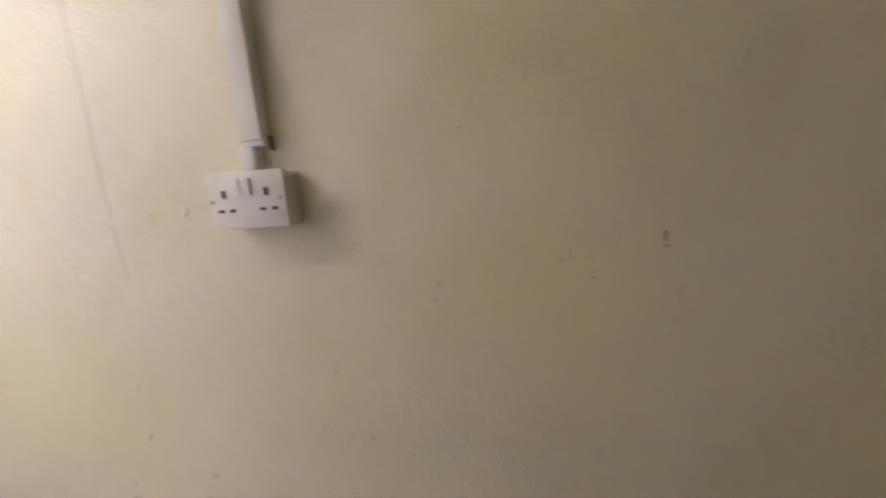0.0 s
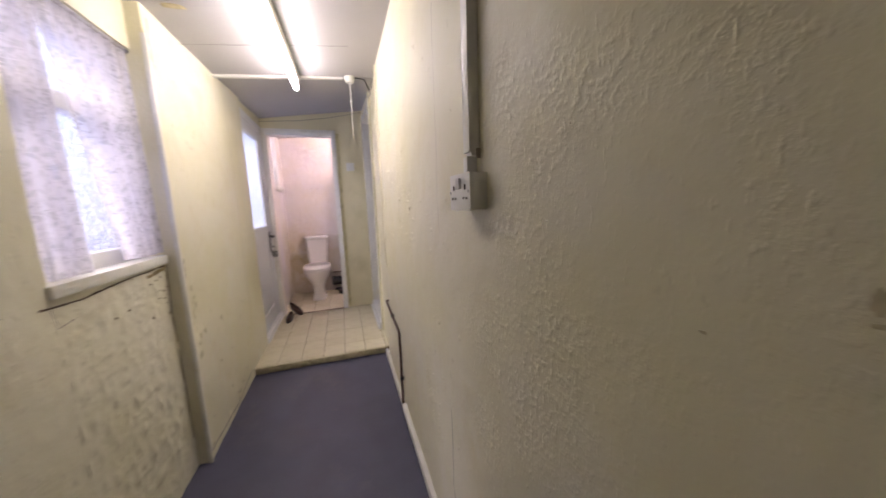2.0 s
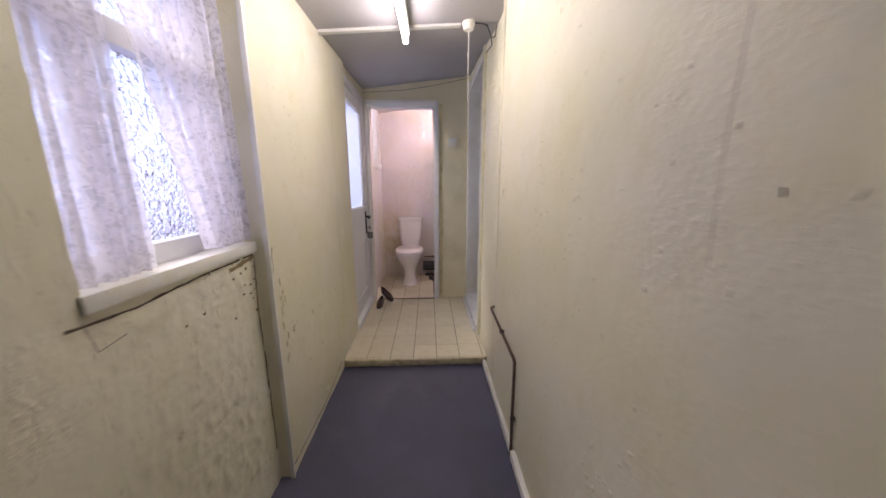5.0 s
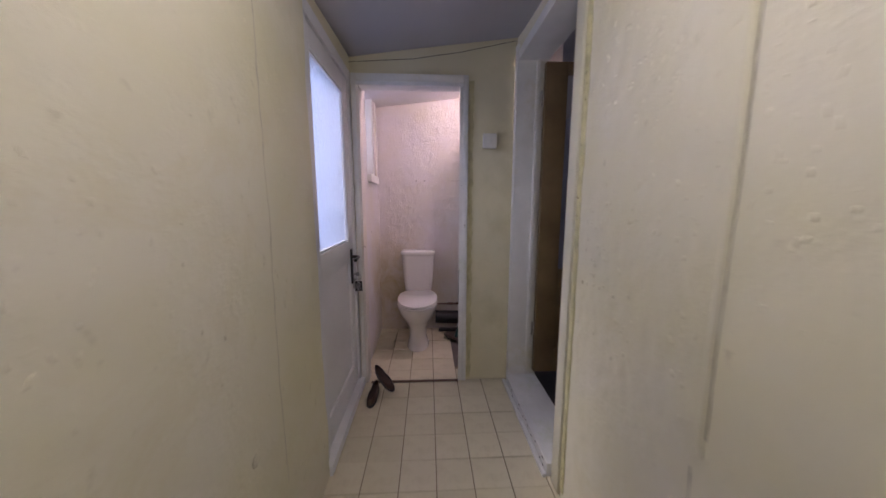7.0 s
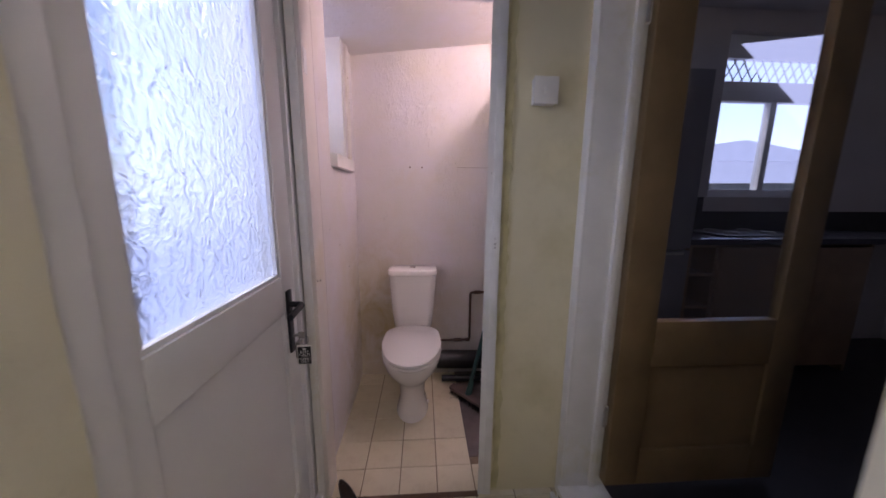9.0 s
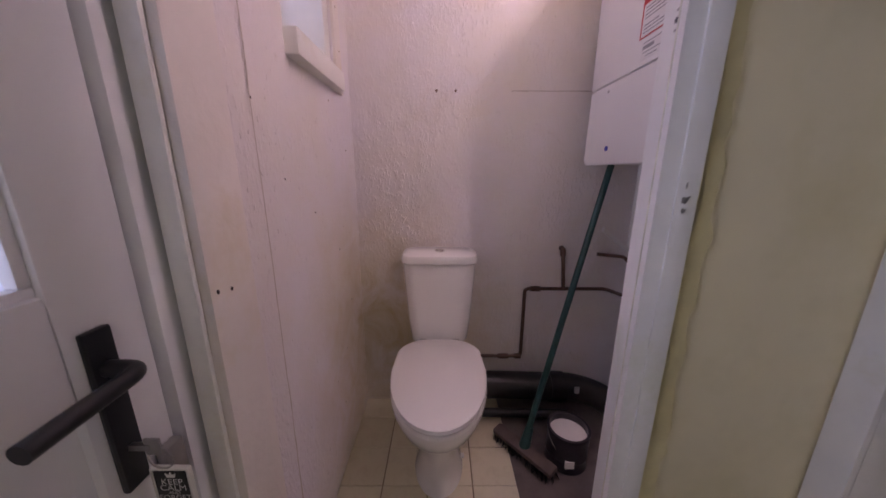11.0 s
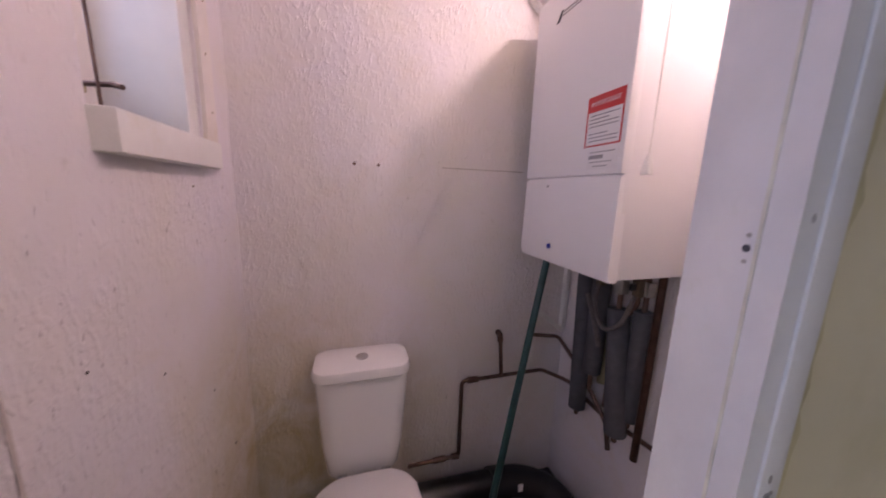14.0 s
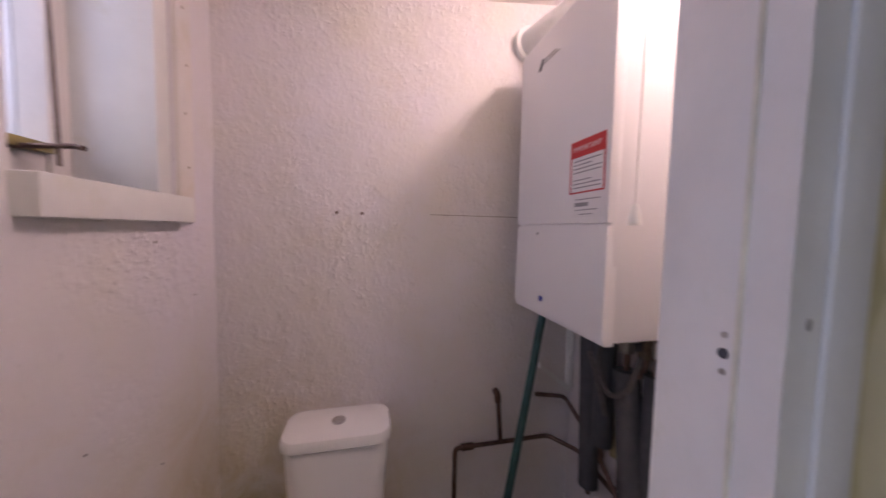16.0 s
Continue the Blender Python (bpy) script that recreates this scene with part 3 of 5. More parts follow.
# fluorescent fitting
lt = thing("ceiling_tube_light", "white batten with a lit fluorescent tube on the ceiling", "light", (0.008, -0.66, 2.035))
mv = pose(0, 0, 0, 0.2, 0, -1.0)
part("batten", boxes((-0.022, -0.62, -0.006, 0.022, 0.60, 0.062), bevel=0.004), WHITE, lt, move=mv)
part("tube", tube(bmesh.new(), [(0, -0.60, -0.034), (0, 0.585, -0.034)], 0.0135, 16), TUBE, lt, "glowing white fluorescent tube", move=mv)
for y in (-0.62, 0.586):
    part("end_cap", boxes((-0.014, y, -0.050, 0.014, y + 0.02, -0.004), bevel=0.004), PLASTIC, lt, move=mv)

# socket with its trunking
SLOT = plain("socket_slot", (0.14, 0.12, 0.10), 0.6)
so = thing("double_socket", "white double wall socket on a surface box", "socket", (0.534, -1.868, 1.178))
so.scale = (1, 0.82, 0.88)
part("back_box", boxes((-0.034, -0.070, 0.002, 0.006, 0.069, 0.088), bevel=0.003), PLASTIC, so)
part("faceplate", boxes((-0.042, -0.073, 0.0, -0.033, 0.073, 0.090), bevel=0.0035), PLASTIC, so)
for y in (-0.013, 0.004):
    part("rocker", boxes((-0.047, y, 0.052, -0.040, y + 0.014, 0.078), bevel=0.0015), PLASTIC, so)
for c in (-0.040, 0.040):
    part("earth_slot", boxes((-0.0432, c - 0.004, 0.050, -0.041, c + 0.004, 0.062)), SLOT, so)
    for d in (-0.011, 0.011):
        part("slot", boxes((-0.0432, c + d - 0.006, 0.027, -0.041, c + d + 0.004, 0.032)), SLOT, so)
for y in (-0.064, 0.064):
    part("screw", tube(bmesh.new(), [(-0.041, y, 0.045), (-0.0432, y, 0.045)], 0.0035, 10), METAL, so)
tk = thing("cable_trunking", "white plastic cable trunking running up to the ceiling", "trunking", (0.534, -1.878, 1.287))
part("channel", boxes((-0.022, -0.015, 0.005, 0.006, 0.013, 0.90)), WHITE, tk)
part("cover", boxes((-0.028, -0.017, 0.012, -0.022, 0.015, 0.90), bevel=0.002), WHITE, tk)
part("coupler", boxes((-0.026, 0.0, -0.028, 0.0, 0.024, 0.006), bevel=0.004), PLASTIC, tk)
part("broken_edge", boxes((-0.012, -0.018, 0.0, 0.004, -0.0165, 0.020)), GROOVE, tk, "dark gap at the broken end")

# marks on the wall
STAIN = plain("brown_stain", (0.56, 0.49, 0.30), 0.7, vary=0.3, scale=40)


def blob(name, at, normal_axis, w, h, seed, mat, label, category, thick=0.003, sign=-1):
    rnd = random.Random(seed)
    n = 18
    ring = []
    for k in range(n):
        a = 2 * math.pi * k / n
        r = rnd.uniform(0.65, 1.0)
        ring.append((math.cos(a) * w * r, math.sin(a) * h * r))
    mk = (lambda u, v, d: (d, u, v)) if normal_axis == "x" else (lambda u, v, d: (u, d, v))
    bm = loft(bmesh.new(), [[mk(u, v, -sign * 0.004) for u, v in ring], [mk(u * 0.95, v * 0.95, sign * thick * 0.6) for u, v in ring], [mk(u * 0.6, v * 0.6, sign * thick) for u, v in ring]])
    ob = part(name, bm, mat)
    ob.location = at
    return tagged(ob, label, category, kind="structure")


for yy, zz, w, h, sd in ((-2.428, 1.131, 0.0048, 0.011, 3), (-2.43, 1.117, 0.006, 0.0024, 4), (-2.169, 1.291, 0.0018, 0.0022, 5), (-2.34, 1.078, 0.004, 0.0018, 6)):
    blob("trim_stain", (0.53 + lumpy((0.53, yy, zz), 0.007), yy, zz), "x", w, h, sd, STAIN, "small brown stain on the cream wall", "stain", 0.0007)
blob("trim_stain", (-0.36, -0.80, 2.048), "y", 0.05, 0.002, 8, STAIN, "yellow damp stain at the ceiling edge", "stain", 0.03)

for nm, at, w, h, sd, mt, lb, ct, th in blob_later:
    blob(nm, at, "x", w, h, sd, mt, lb, ct, th, sign=1)

# lumps and drips of old paint standing on the plaster
def drips(name, axis, face, amp, sign, span, heights, count, seed, size, mat, label, thick=0.002, clusters=0):
    """Low uneven blobs scattered over a stretch of wall, some of them in clusters."""
    rnd = random.Random(seed)
    spots = [(rnd.uniform(*span), rnd.uniform(*heights)) for _ in range(clusters)]
    verts, faces = [], []
    for k in range(count):
        if spots and rnd.random() < 0.7:
            c = rnd.choice(spots)
            a, z = rnd.gauss(c[0], 0.05), rnd.gauss(c[1], 0.10)
        else:
            a, z = rnd.uniform(*span), rnd.uniform(*heights)
        if not (span[0] < a < span[1] and heights[0] < z < heights[1]):
            continue
        w, h = size * rnd.uniform(0.5, 1.1), size * rnd.uniform(0.8, 3.0)
        lean = rnd.uniform(-0.5, 0.5)
        base = (face, a, z) if axis == "x" else (a, face, z)
        f = face + lumpy(base, amp)
        n = len(verts)
        for reach, out in ((1.0, -0.004), (0.8, thick * 0.7), (0.4, thick)):
            for j in range(8):
                q = j * math.pi / 4
                wob = rnd.uniform(0.75, 1.1)
                v = math.sin(q) * h * reach * wob
                u = math.cos(q) * w * reach * wob + lean * v
                d = f + sign * out
                verts.append((d, a + u, z + v) if axis == "x" else (a + u, d, z + v))
        for lvl in (0, 8):
            faces += [(n + lvl + j, n + lvl + (j + 1) % 8, n + lvl + 8 + (j + 1) % 8, n + lvl + 8 + j) for j in range(8)]
        faces.append(tuple(n + 16 + j for j in range(8)))
    me = bpy.data.meshes.new(name)
    me.from_pydata(verts, [], faces)
    me.materials.append(mat)
    me.shade_smooth()
    return tagged(new(name, me), label, "paint drips", kind="stuff")


drips("paint_drips", "x", 0.545, 0.006, -1, (-0.22, 0.30), (0.75, 1.95), 320, 301, 0.0042, CREAM, "raised drips of cream paint on the plaster", 0.0017, 9)
drips("paint_drips", "x", 0.53, 0.007, -1, (-1.75, -0.28), (0.3, 1.9), 300, 302, 0.0040, CREAM, "raised drips of cream paint on the plaster", 0.0018, 9)
drips("paint_drips", "x", -0.475, 0.012, 1, (-0.78, 0.45), (0.2, 1.9), 260, 304, 0.0042, CREAM, "raised drips of cream paint on the plaster", 0.0016, 6)
drips("paint_drips", "x", -0.48, 0.006, 1, (1.38, 2.19), (0.15, 1.42), 240, 305, 0.0032, TOILET, "small lumps of pinkish paint on the plaster", 0.0012, 9)
drips("paint_drips", "y", BACK, 0.006, -1, (-0.46, 0.74), (0.3, 2.1), 520, 306, 0.0036, TOILET, "small lumps of pinkish paint on the plaster", 0.0020, 12)
drips("dirt_specks", "x", 0.53, 0.007, -1, (-2.95, -1.95), (0.2, 1.95), 30, 307, 0.0009, GROOVE, "small dark specks in the cream paint", 0.0008)
drips("dirt_specks", "x", -0.530, 0.010, 1, (-3.0, -1.45), (0.3, 1.8), 12, 308, 0.0012, GROOVE, "small dark specks in the cream paint", 0.0035)
drips("dirt_specks", "x", 0.5410, 0.001, -1, (0.338, 0.358), (0.1, 2.0), 14, 309, 0.0020, DAMP, "rusty specks along the door casing", 0.0030)
drips("dirt_specks", "x", -0.48, 0.006, 1, (1.38, 2.19), (0.15, 1.42), 9, 310, 0.0012, GROOVE, "small rusty specks in the painted plaster", 0.0030)
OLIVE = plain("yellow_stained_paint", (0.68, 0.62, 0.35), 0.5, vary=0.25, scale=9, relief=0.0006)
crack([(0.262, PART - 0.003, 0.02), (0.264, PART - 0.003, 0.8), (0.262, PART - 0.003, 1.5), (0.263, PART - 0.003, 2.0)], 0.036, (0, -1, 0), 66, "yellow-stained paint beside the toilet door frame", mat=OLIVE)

# gas pipe and skirting on the right wall
gp = thing("gas_pipe", "thin dark metal pipe running along the wall foot", "pipe", (0.515, -0.5, FLOOR))
part("pipe", tube(bmesh.new(), bend([(0.035, 0.33, 0.527), (0.004, 0.32, 0.522), (0.002, -0.24, 0.495), (0.002, -0.245, 0.0)], 0.02), 0.0075, 10), COPPER, gp)
for p in ((0.002, 0.02, 0.508), (0.002, -0.245, 0.2)):
    part("clip", boxes((p[0] - 0.010, p[1] - 0.006, p[2] - 0.010, 0.016, p[1] + 0.006, p[2] + 0.010), bevel=0.002), BLACK, gp)
setting("baseboard", boxes((0.508, -3.7, FLOOR, 0.535, -0.76, FLOOR + 0.045), (0.512, -0.73, FLOOR, 0.535, STEP - 0.02, FLOOR + 0.045), bevel=0.006), WHITE, "thin white painted skirting at the wall foot", "baseboard")
vp = thing("wall_conduit", "painted-over vertical conduit on the cream wall", "conduit", (0.530, -0.252, 0.74))
part("conduit", tube(bmesh.new(), [(-0.001, 0, 0.0), (-0.001, 0.002, 0.03), (-0.001, 0.002, 1.40)], 0.008, 12), CREAM, vp)
setting("trim_step", boxes((-0.470, STEP - 0.014, -0.040, 0.532, STEP + 0.004, -0.001), (-0.470, STEP - 0.006, FLOOR, 0.532, STEP + 0.004, -0.040), bevel=0.004), plain("worn_nosing", (0.52, 0.46, 0.30), 0.6, vary=0.3, scale=25, relief=0.002, dirt=(0.25, 0.2, 0.12)), "worn cream edge of the tiled step", "trim")

# ---- glazed back door in the left wall ----
d1 = thing("door_1", "white plastic back door with frosted upper glass, closed", "door", (-0.50, 0.90, 0.0), kind="structure")
part("door_frame", boxes((-0.05, -0.400, 0.0, 0.012, -0.340, 2.04), (-0.05, 0.325, 0.0, 0.012, 0.372, 2.04), (-0.05, -0.340, 1.98, 0.012, 0.325, 2.04), bevel=0.004), UPVC, d1)
part("threshold", boxes((-0.06, -0.400, -0.006, 0.040, 0.372, 0.05), bevel=0.006), UPVC, d1)
leaf = part("leaf", boxes((-0.045, -0.335, 0.055, 0.0, -0.280, 1.975), (-0.045, 0.225, 0.055, 0.0, 0.318, 1.975), (-0.045, -0.280, 1.885, 0.0, 0.225, 1.975), (-0.045, -0.280, 0.89, 0.0, 0.225, 1.015), (-0.045, -0.280, 0.055, 0.0, 0.225, 0.20), bevel=0.004), UPVC, d1)
part("panel", boxes((-0.035, -0.285, 0.195, -0.012, 0.23, 0.895)), UPVC, leaf)
bm = bmesh.new()
for y0, y1, z0, z1 in ((-0.280, 0.225, 1.015, 1.027), (-0.280, 0.225, 1.873, 1.885), (-0.280, -0.268, 1.027, 1.873), (0.213, 0.225, 1.027, 1.873)):
    box(bm, -0.030, y0, z0, -0.006, y1, z1, bevel=0.003)
part("glazing_bead", bm, UPVC, leaf)
p = part("pane", boxes((-0.026, -0.275, 1.02, -0.019, 0.22, 1.88)), FROST, leaf, "frosted patterned glass pane")
p.visible_shadow = False
hd = part("handle", boxes((0.0, 0.238, 0.745, 0.010, 0.268, 0.965), bevel=0.004), BLACK, leaf, "black plastic lever handle and plate")
part("lever", tube(bmesh.new(), bend([(0.008, 0.253, 0.915), (0.050, 0.253, 0.915), (0.054, 0.14, 0.912)], 0.018), 0.010, 12), BLACK, hd)
part("key", boxes((0.010, 0.249, 0.800, 0.035, 0.256, 0.808), (0.028, 0.251, 0.792, 0.048, 0.254, 0.816), bevel=0.001), METAL, hd, "metal key in the lock")
part("key_ring", tube(bmesh.new(), [(0.044 + 0.016 * math.sin(k * math.pi / 8), 0.2525, 0.786 + 0.016 * math.cos(k * math.pi / 8)) for k in range(17)], 0.0013, 6), METAL, hd)
tg = part("key_tag", boxes((0.016, 0.262, 0.690, 0.064, 0.266, 0.758), bevel=0.0012), BLACK, hd, "black key tag with white lettering")
part("tag_border", boxes((0.015, 0.2605, 0.689, 0.0175, 0.2675, 0.759), (0.0625, 0.2605, 0.689, 0.065, 0.2675, 0.759), (0.0175, 0.2605, 0.7565, 0.0625, 0.2675, 0.759), (0.0175, 0.2605, 0.689, 0.0625, 0.2675, 0.6915)), PLASTIC, tg, "clear plastic rim")
part("crown", loft(bmesh.new(), [[(0.035, y, 0.744), (0.045, y, 0.744), (0.047, y, 0.751), (0.0425, y, 0.748), (0.040, y, 0.753), (0.0375, y, 0.748), (0.033, y, 0.751)] for y in (0.2612, 0.2622)]), PAPER, tg)


def words(text, size, matrix, material, parent):
    """Lettering in the built-in font as a mesh of its own."""
    curve = bpy.data.curves.new("lettering", "FONT")
    curve.body, curve.size, curve.align_x = text, size, "CENTER"
    ob = new("lettering", curve)
    bpy.context.view_layer.update()
    mesh = bpy.data.meshes.new_from_object(ob.evaluated_get(bpy.context.evaluated_depsgraph_get()))
    bpy.data.objects.remove(ob)
    mesh.materials.append(material)
    ob = new("lettering", mesh)
    ob.parent = parent
    ob.matrix_local = matrix
    return ob


UPRIGHT = Matrix(((1, 0, 0, 0), (0, 0, -1, 0), (0, 1, 0, 0), (0, 0, 0, 1)))
for word, size, zz in (("KEEP", 0.0135, 0.7325), ("CALM", 0.0135, 0.7225), ("AND", 0.007, 0.7165), ("FORGET", 0.0115, 0.7070), ("DIET", 0.0135, 0.6960)):
    words(word, size, Matrix.Translation((0.040, 0.2614, zz)) @ UPRIGHT, PAPER, tg)
part("keep", boxes((0.000, 0.285, 0.70, 0.016, 0.315, 0.76), bevel=0.003), METAL, d1)

# ---- toilet doorway ----
d2 = thing("door_2", "white painted toilet door frame with no door, chipped", "doorway", (-0.11, PART, 0.0), kind="structure")
part("jamb", boxes((-0.370, -0.012, 0.0, -0.328, 0.095, 1.965), bevel=0.004), PINKW, d2)
part("jamb", loft(bmesh.new(), [[(0.298, -0.012, z), (0.348, -0.012, z), (0.352, 0.095, z), (0.338, 0.095, z)] for z in (0.0, 1.965)]), CHIPPED, d2)
YELLOWED = plain("yellowed_paint", (0.74, 0.74, 0.62), 0.5, vary=0.25, scale=25, relief=0.001)
part("rebate", loft(bmesh.new(), [[(0.3025 + q, y, z) for q, y in ((0.0035, 0.014), (0.0085, 0.014), (0.0085, 0.0175), (0.005, 0.0175))] for z in (0.0, 1.962)]), YELLOWED, d2, "yellowed seam along the door stop")
part("head", boxes((-0.370, -0.012, 1.965, 0.348, 0.095, 2.02), bevel=0.004), CHIPPED, d2)
part("architrave", boxes((-0.372, -0.022, 0.0, -0.342, -0.0125, 2.03), bevel=0.004), WHITE, d2)
part("architrave", boxes((0.322, -0.0155, 0.0, 0.352, -0.0125, 2.03), bevel=0.001), CHIPPED, d2)
part("architrave", boxes((-0.342, -0.020, 1.985, 0.322, -0.0125, 2.03), bevel=0.004), WHITE, d2)
LY = 0.025
LX = 0.298 + 0.040 * (LY + 0.012) / 0.107
for z, r in ((1.330, 0.0034), (1.342, 0.0020), (1.318, 0.0020)):
    part("latch_hole", tube(bmesh.new(), [(LX - 0.0012, LY, z), (LX + 0.006, LY, z)], r, 12), INK if r > 0.003 else METAL, d2, "dark hole of a removed latch")
for k, (y, z, w, h) in enumerate(((0.000, 1.192, 0.010, 0.008), (0.001, 1.178, 0.008, 0.006), (-0.001, 1.212, 0.003, 0.007), (-0.006, 1.37, 0.004, 0.006), (0.010, 1.196, 0.004, 0.003))):
    ob = blob("chip", (0.0, 0.0, 0.0), "y", w * 0.5, h * 0.7, 20 + k, METAL, "", "", 0.0012)
    ob.location = (0.312, -0.0122, z - 0.01) if z > 1.3 else (0.334 + y * 0.5, -0.0157, z - 0.09)
    ob.parent = d2
    for key in ("kind", "category", "label"):
        if key in ob:
            del ob[key]
for z in (0.32, 1.68):
    part("hinge_scar", boxes((-0.3285, 0.0, z, -0.3265, 0.030, z + 0.08)), CHIPPED, d2)
sw = thing("light_switch", "square white light switch on the cream partition", "switch", (0.378, PART - 0.002, 1.595))
part("back_box", boxes((-0.040, -0.026, 0.0, 0.040, 0.004, 0.085), bevel=0.003), PLASTIC, sw)
part("faceplate", boxes((-0.043, -0.034, -0.002, 0.043, -0.026, 0.087), bevel=0.003), PLASTIC, sw)
part("rocker", boxes((-0.008, -0.038, 0.03, 0.008, -0.033, 0.055), bevel=0.002), PLASTIC, sw)

# ---- kitchen doorway ----
OCHRE = plain("yellowed_filler", (0.70, 0.65, 0.36), 0.6, vary=0.25, scale=14, relief=0.002)
setting("trim_filler_seam", boxes((0.5400, 0.334, 0.03, 0.548, 0.3625, 2.12), bevel=0.002), OCHRE, "yellowed filler seam beside the door casing", "trim")
d3 = thing("door_3", "brown wooden half-glazed kitchen door standing open", "door", (0.55, 0.83, 0.0), kind="structure")
part("architrave", boxes((-0.020, -0.467, 0.0, 0.0, -0.399, 2.20), bevel=0.008), NEARW, d3)
part("architrave", boxes((-0.018, 0.385, 0.0, 0.0, 0.436, 2.20), bevel=0.008), WHITE, d3)
part("jamb", boxes((-0.012, -0.419, 0.0, 0.175, -0.387, 2.15), bevel=0.005), NEARW, d3)
part("jamb", boxes((-0.010, 0.385, 0.0, 0.175, 0.430, 2.15), (0.10, 0.37, 0.07, 0.13, 0.386, 2.11), bevel=0.005), WHITE, d3)
part("head", boxes((-0.012, -0.419, 2.105, 0.175, 0.430, 2.16), bevel=0.005), WHITE, d3)
part("sill", boxes((-0.030, -0.375, -0.006, 0.175, 0.392, 0.065), (-0.050, -0.38, -0.006, -0.030, 0.41, 0.018), bevel=0.008), CHIPPED, d3, "chipped white threshold board")
rnd = random.Random(9)
for k in range(14):
    yy = rnd.uniform(-0.35, 0.36)
    part("chip", loft(bmesh.new(), [[(-0.0312 - 0.001 * q, yy + math.cos(a) * rr * (1 - 0.3 * q), zz + math.sin(a) * rr * 0.6 * (1 - 0.3 * q)) for a, rr in ring] for q in (0, 1)]) if (ring := [(j * 0.785, rnd.uniform(0.004, 0.011)) for j in range(8)]) and (zz := rnd.uniform(0.02, 0.055)) else bmesh.new(), CRACK, d3)
lf = part("leaf", boxes((0.15, 0.345, 0.10, 0.285, 0.385, 2.085), (0.775, 0.345, 0.10, 0.89, 0.385, 2.085), (0.285, 0.345, 2.02, 0.775, 0.385, 2.085), (0.285, 0.345, 0.63, 0.775, 0.385, 0.815), (0.285, 0.345, 0.10, 0.775, 0.385, 0.26), bevel=0.004), WOOD, d3, "brown stained wooden leaf")
part("panel", boxes((0.275, 0.356, 0.25, 0.785, 0.374, 0.64)), WOOD, lf)
p = part("pane", boxes((0.28, 0.362, 0.81, 0.78, 0.367, 2.025)), CLEAR, lf)
p.visible_shadow = False
for z in (0.36, 1.84):
    part("hinge", boxes((0.118, 0.372, z, 0.155, 0.384, z + 0.085), bevel=0.002), WHITE, d3, "painted-over hinge")
    part("knuckle", tube(bmesh.new(), [(0.135, 0.366, z), (0.135, 0.366, z + 0.085)], 0.006, 10), METAL, d3)

# ---- kitchen seen through the door ----
KZ = 0.06
setting("floor_kitchen", boxes((0.72, -0.6, -0.1, 4.0, 2.6, KZ)), KFLOOR, "dark kitchen floor covering", "floor")
setting("wall_kitchen_back", boxes((0.87, 2.45, 0, 2.17, 2.65, 2.7), (2.17, 2.45, 0, 3.14, 2.65, 1.28), (2.17, 2.45, 2.46, 3.14, 2.65, 2.7), (3.14, 2.45, 0, 4.0, 2.65, 2.7)), KWALL, "pale kitchen wall with a window", "wall")
setting("wall_kitchen_side", boxes((4.0, -0.6, 0, 4.1, 2.65, 2.7)), KWALL, "plain kitchen side wall", "wall")
setting("wall_kitchen_front", boxes((0.72, -0.7, 0, 4.1, -0.6, 2.7)), KWALL, "plain kitchen end wall", "wall")
setting("ceiling_kitchen", boxes((0.72, -0.7, 2.6, 4.1, 2.65, 2.7)), KWALL, "plain kitchen ceiling", "ceiling")
wk = thing("window_2", "white kitchen window with leaded diamond top light", "window", (2.17, 2.50, 1.28), kind="structure")
part("window_frame", boxes((0, 0, 0, 0.05, 0.06, 1.18), (0.92, 0, 0, 0.97, 0.06, 1.18), (0.05, 0, 0, 0.92, 0.06, 0.06), (0.05, 0, 1.02, 0.92, 0.06, 1.18), (0.05, 0, 0.72, 0.92, 0.06, 0.86), (0.46, 0, 0.06, 0.51, 0.06, 0.72), bevel=0.004), UPVC, wk)
for x0, x1, z0, z1 in ((0.05, 0.46, 0.06, 0.72), (0.51, 0.92, 0.06, 0.72), (0.05, 0.92, 0.86, 1.02)):
    p = part("pane", boxes((x0, 0.03, z0, x1, 0.036, z1)), CLEAR, wk)
    p.visible_shadow = False
bm = bmesh.new()
for k in range(-3, 14):
    for s in (1, -1):
        a = Vector((0.05 + k * 0.075, 0.026, 0.86 if s > 0 else 1.02))
        c = a + Vector((0.16 * 0.62, 0, 0.16 * s))
        if a.x >= 0.05 and c.x <= 0.92:
            tube(bm, [a, c], 0.004, 5)
part("lead", bm, INK, wk)
fr = thing("fridge_freezer", "tall grey fridge freezer in the dim kitchen", "fridge", (1.26, 1.95, KZ))
SILVER = plain("fridge_silver", (0.20, 0.20, 0.22), 0.4, 0.3, vary=0.06, scale=4)
part("body", boxes((0, 0.04, 0.02, 0.38, 0.49, 1.95), bevel=0.006), SILVER, fr)
part("upper_door", boxes((0.002, 0, 0.90, 0.378, 0.038, 1.945), bevel=0.008), SILVER, fr)
part("lower_door", boxes((0.002, 0, 0.06, 0.378, 0.038, 0.885), bevel=0.008), SILVER, fr)
part("handle", boxes((0.05, -0.012, 0.86, 0.33, 0.002, 0.875), bevel=0.003), METAL, fr)
cu = thing("base_cabinet", "wooden base cabinet with an open bottle rack", "cabinet", (1.66, 1.98, KZ))
CABW = plain("cabinet_wood", (0.24, 0.16, 0.09), 0.45, vary=0.2, scale=8)
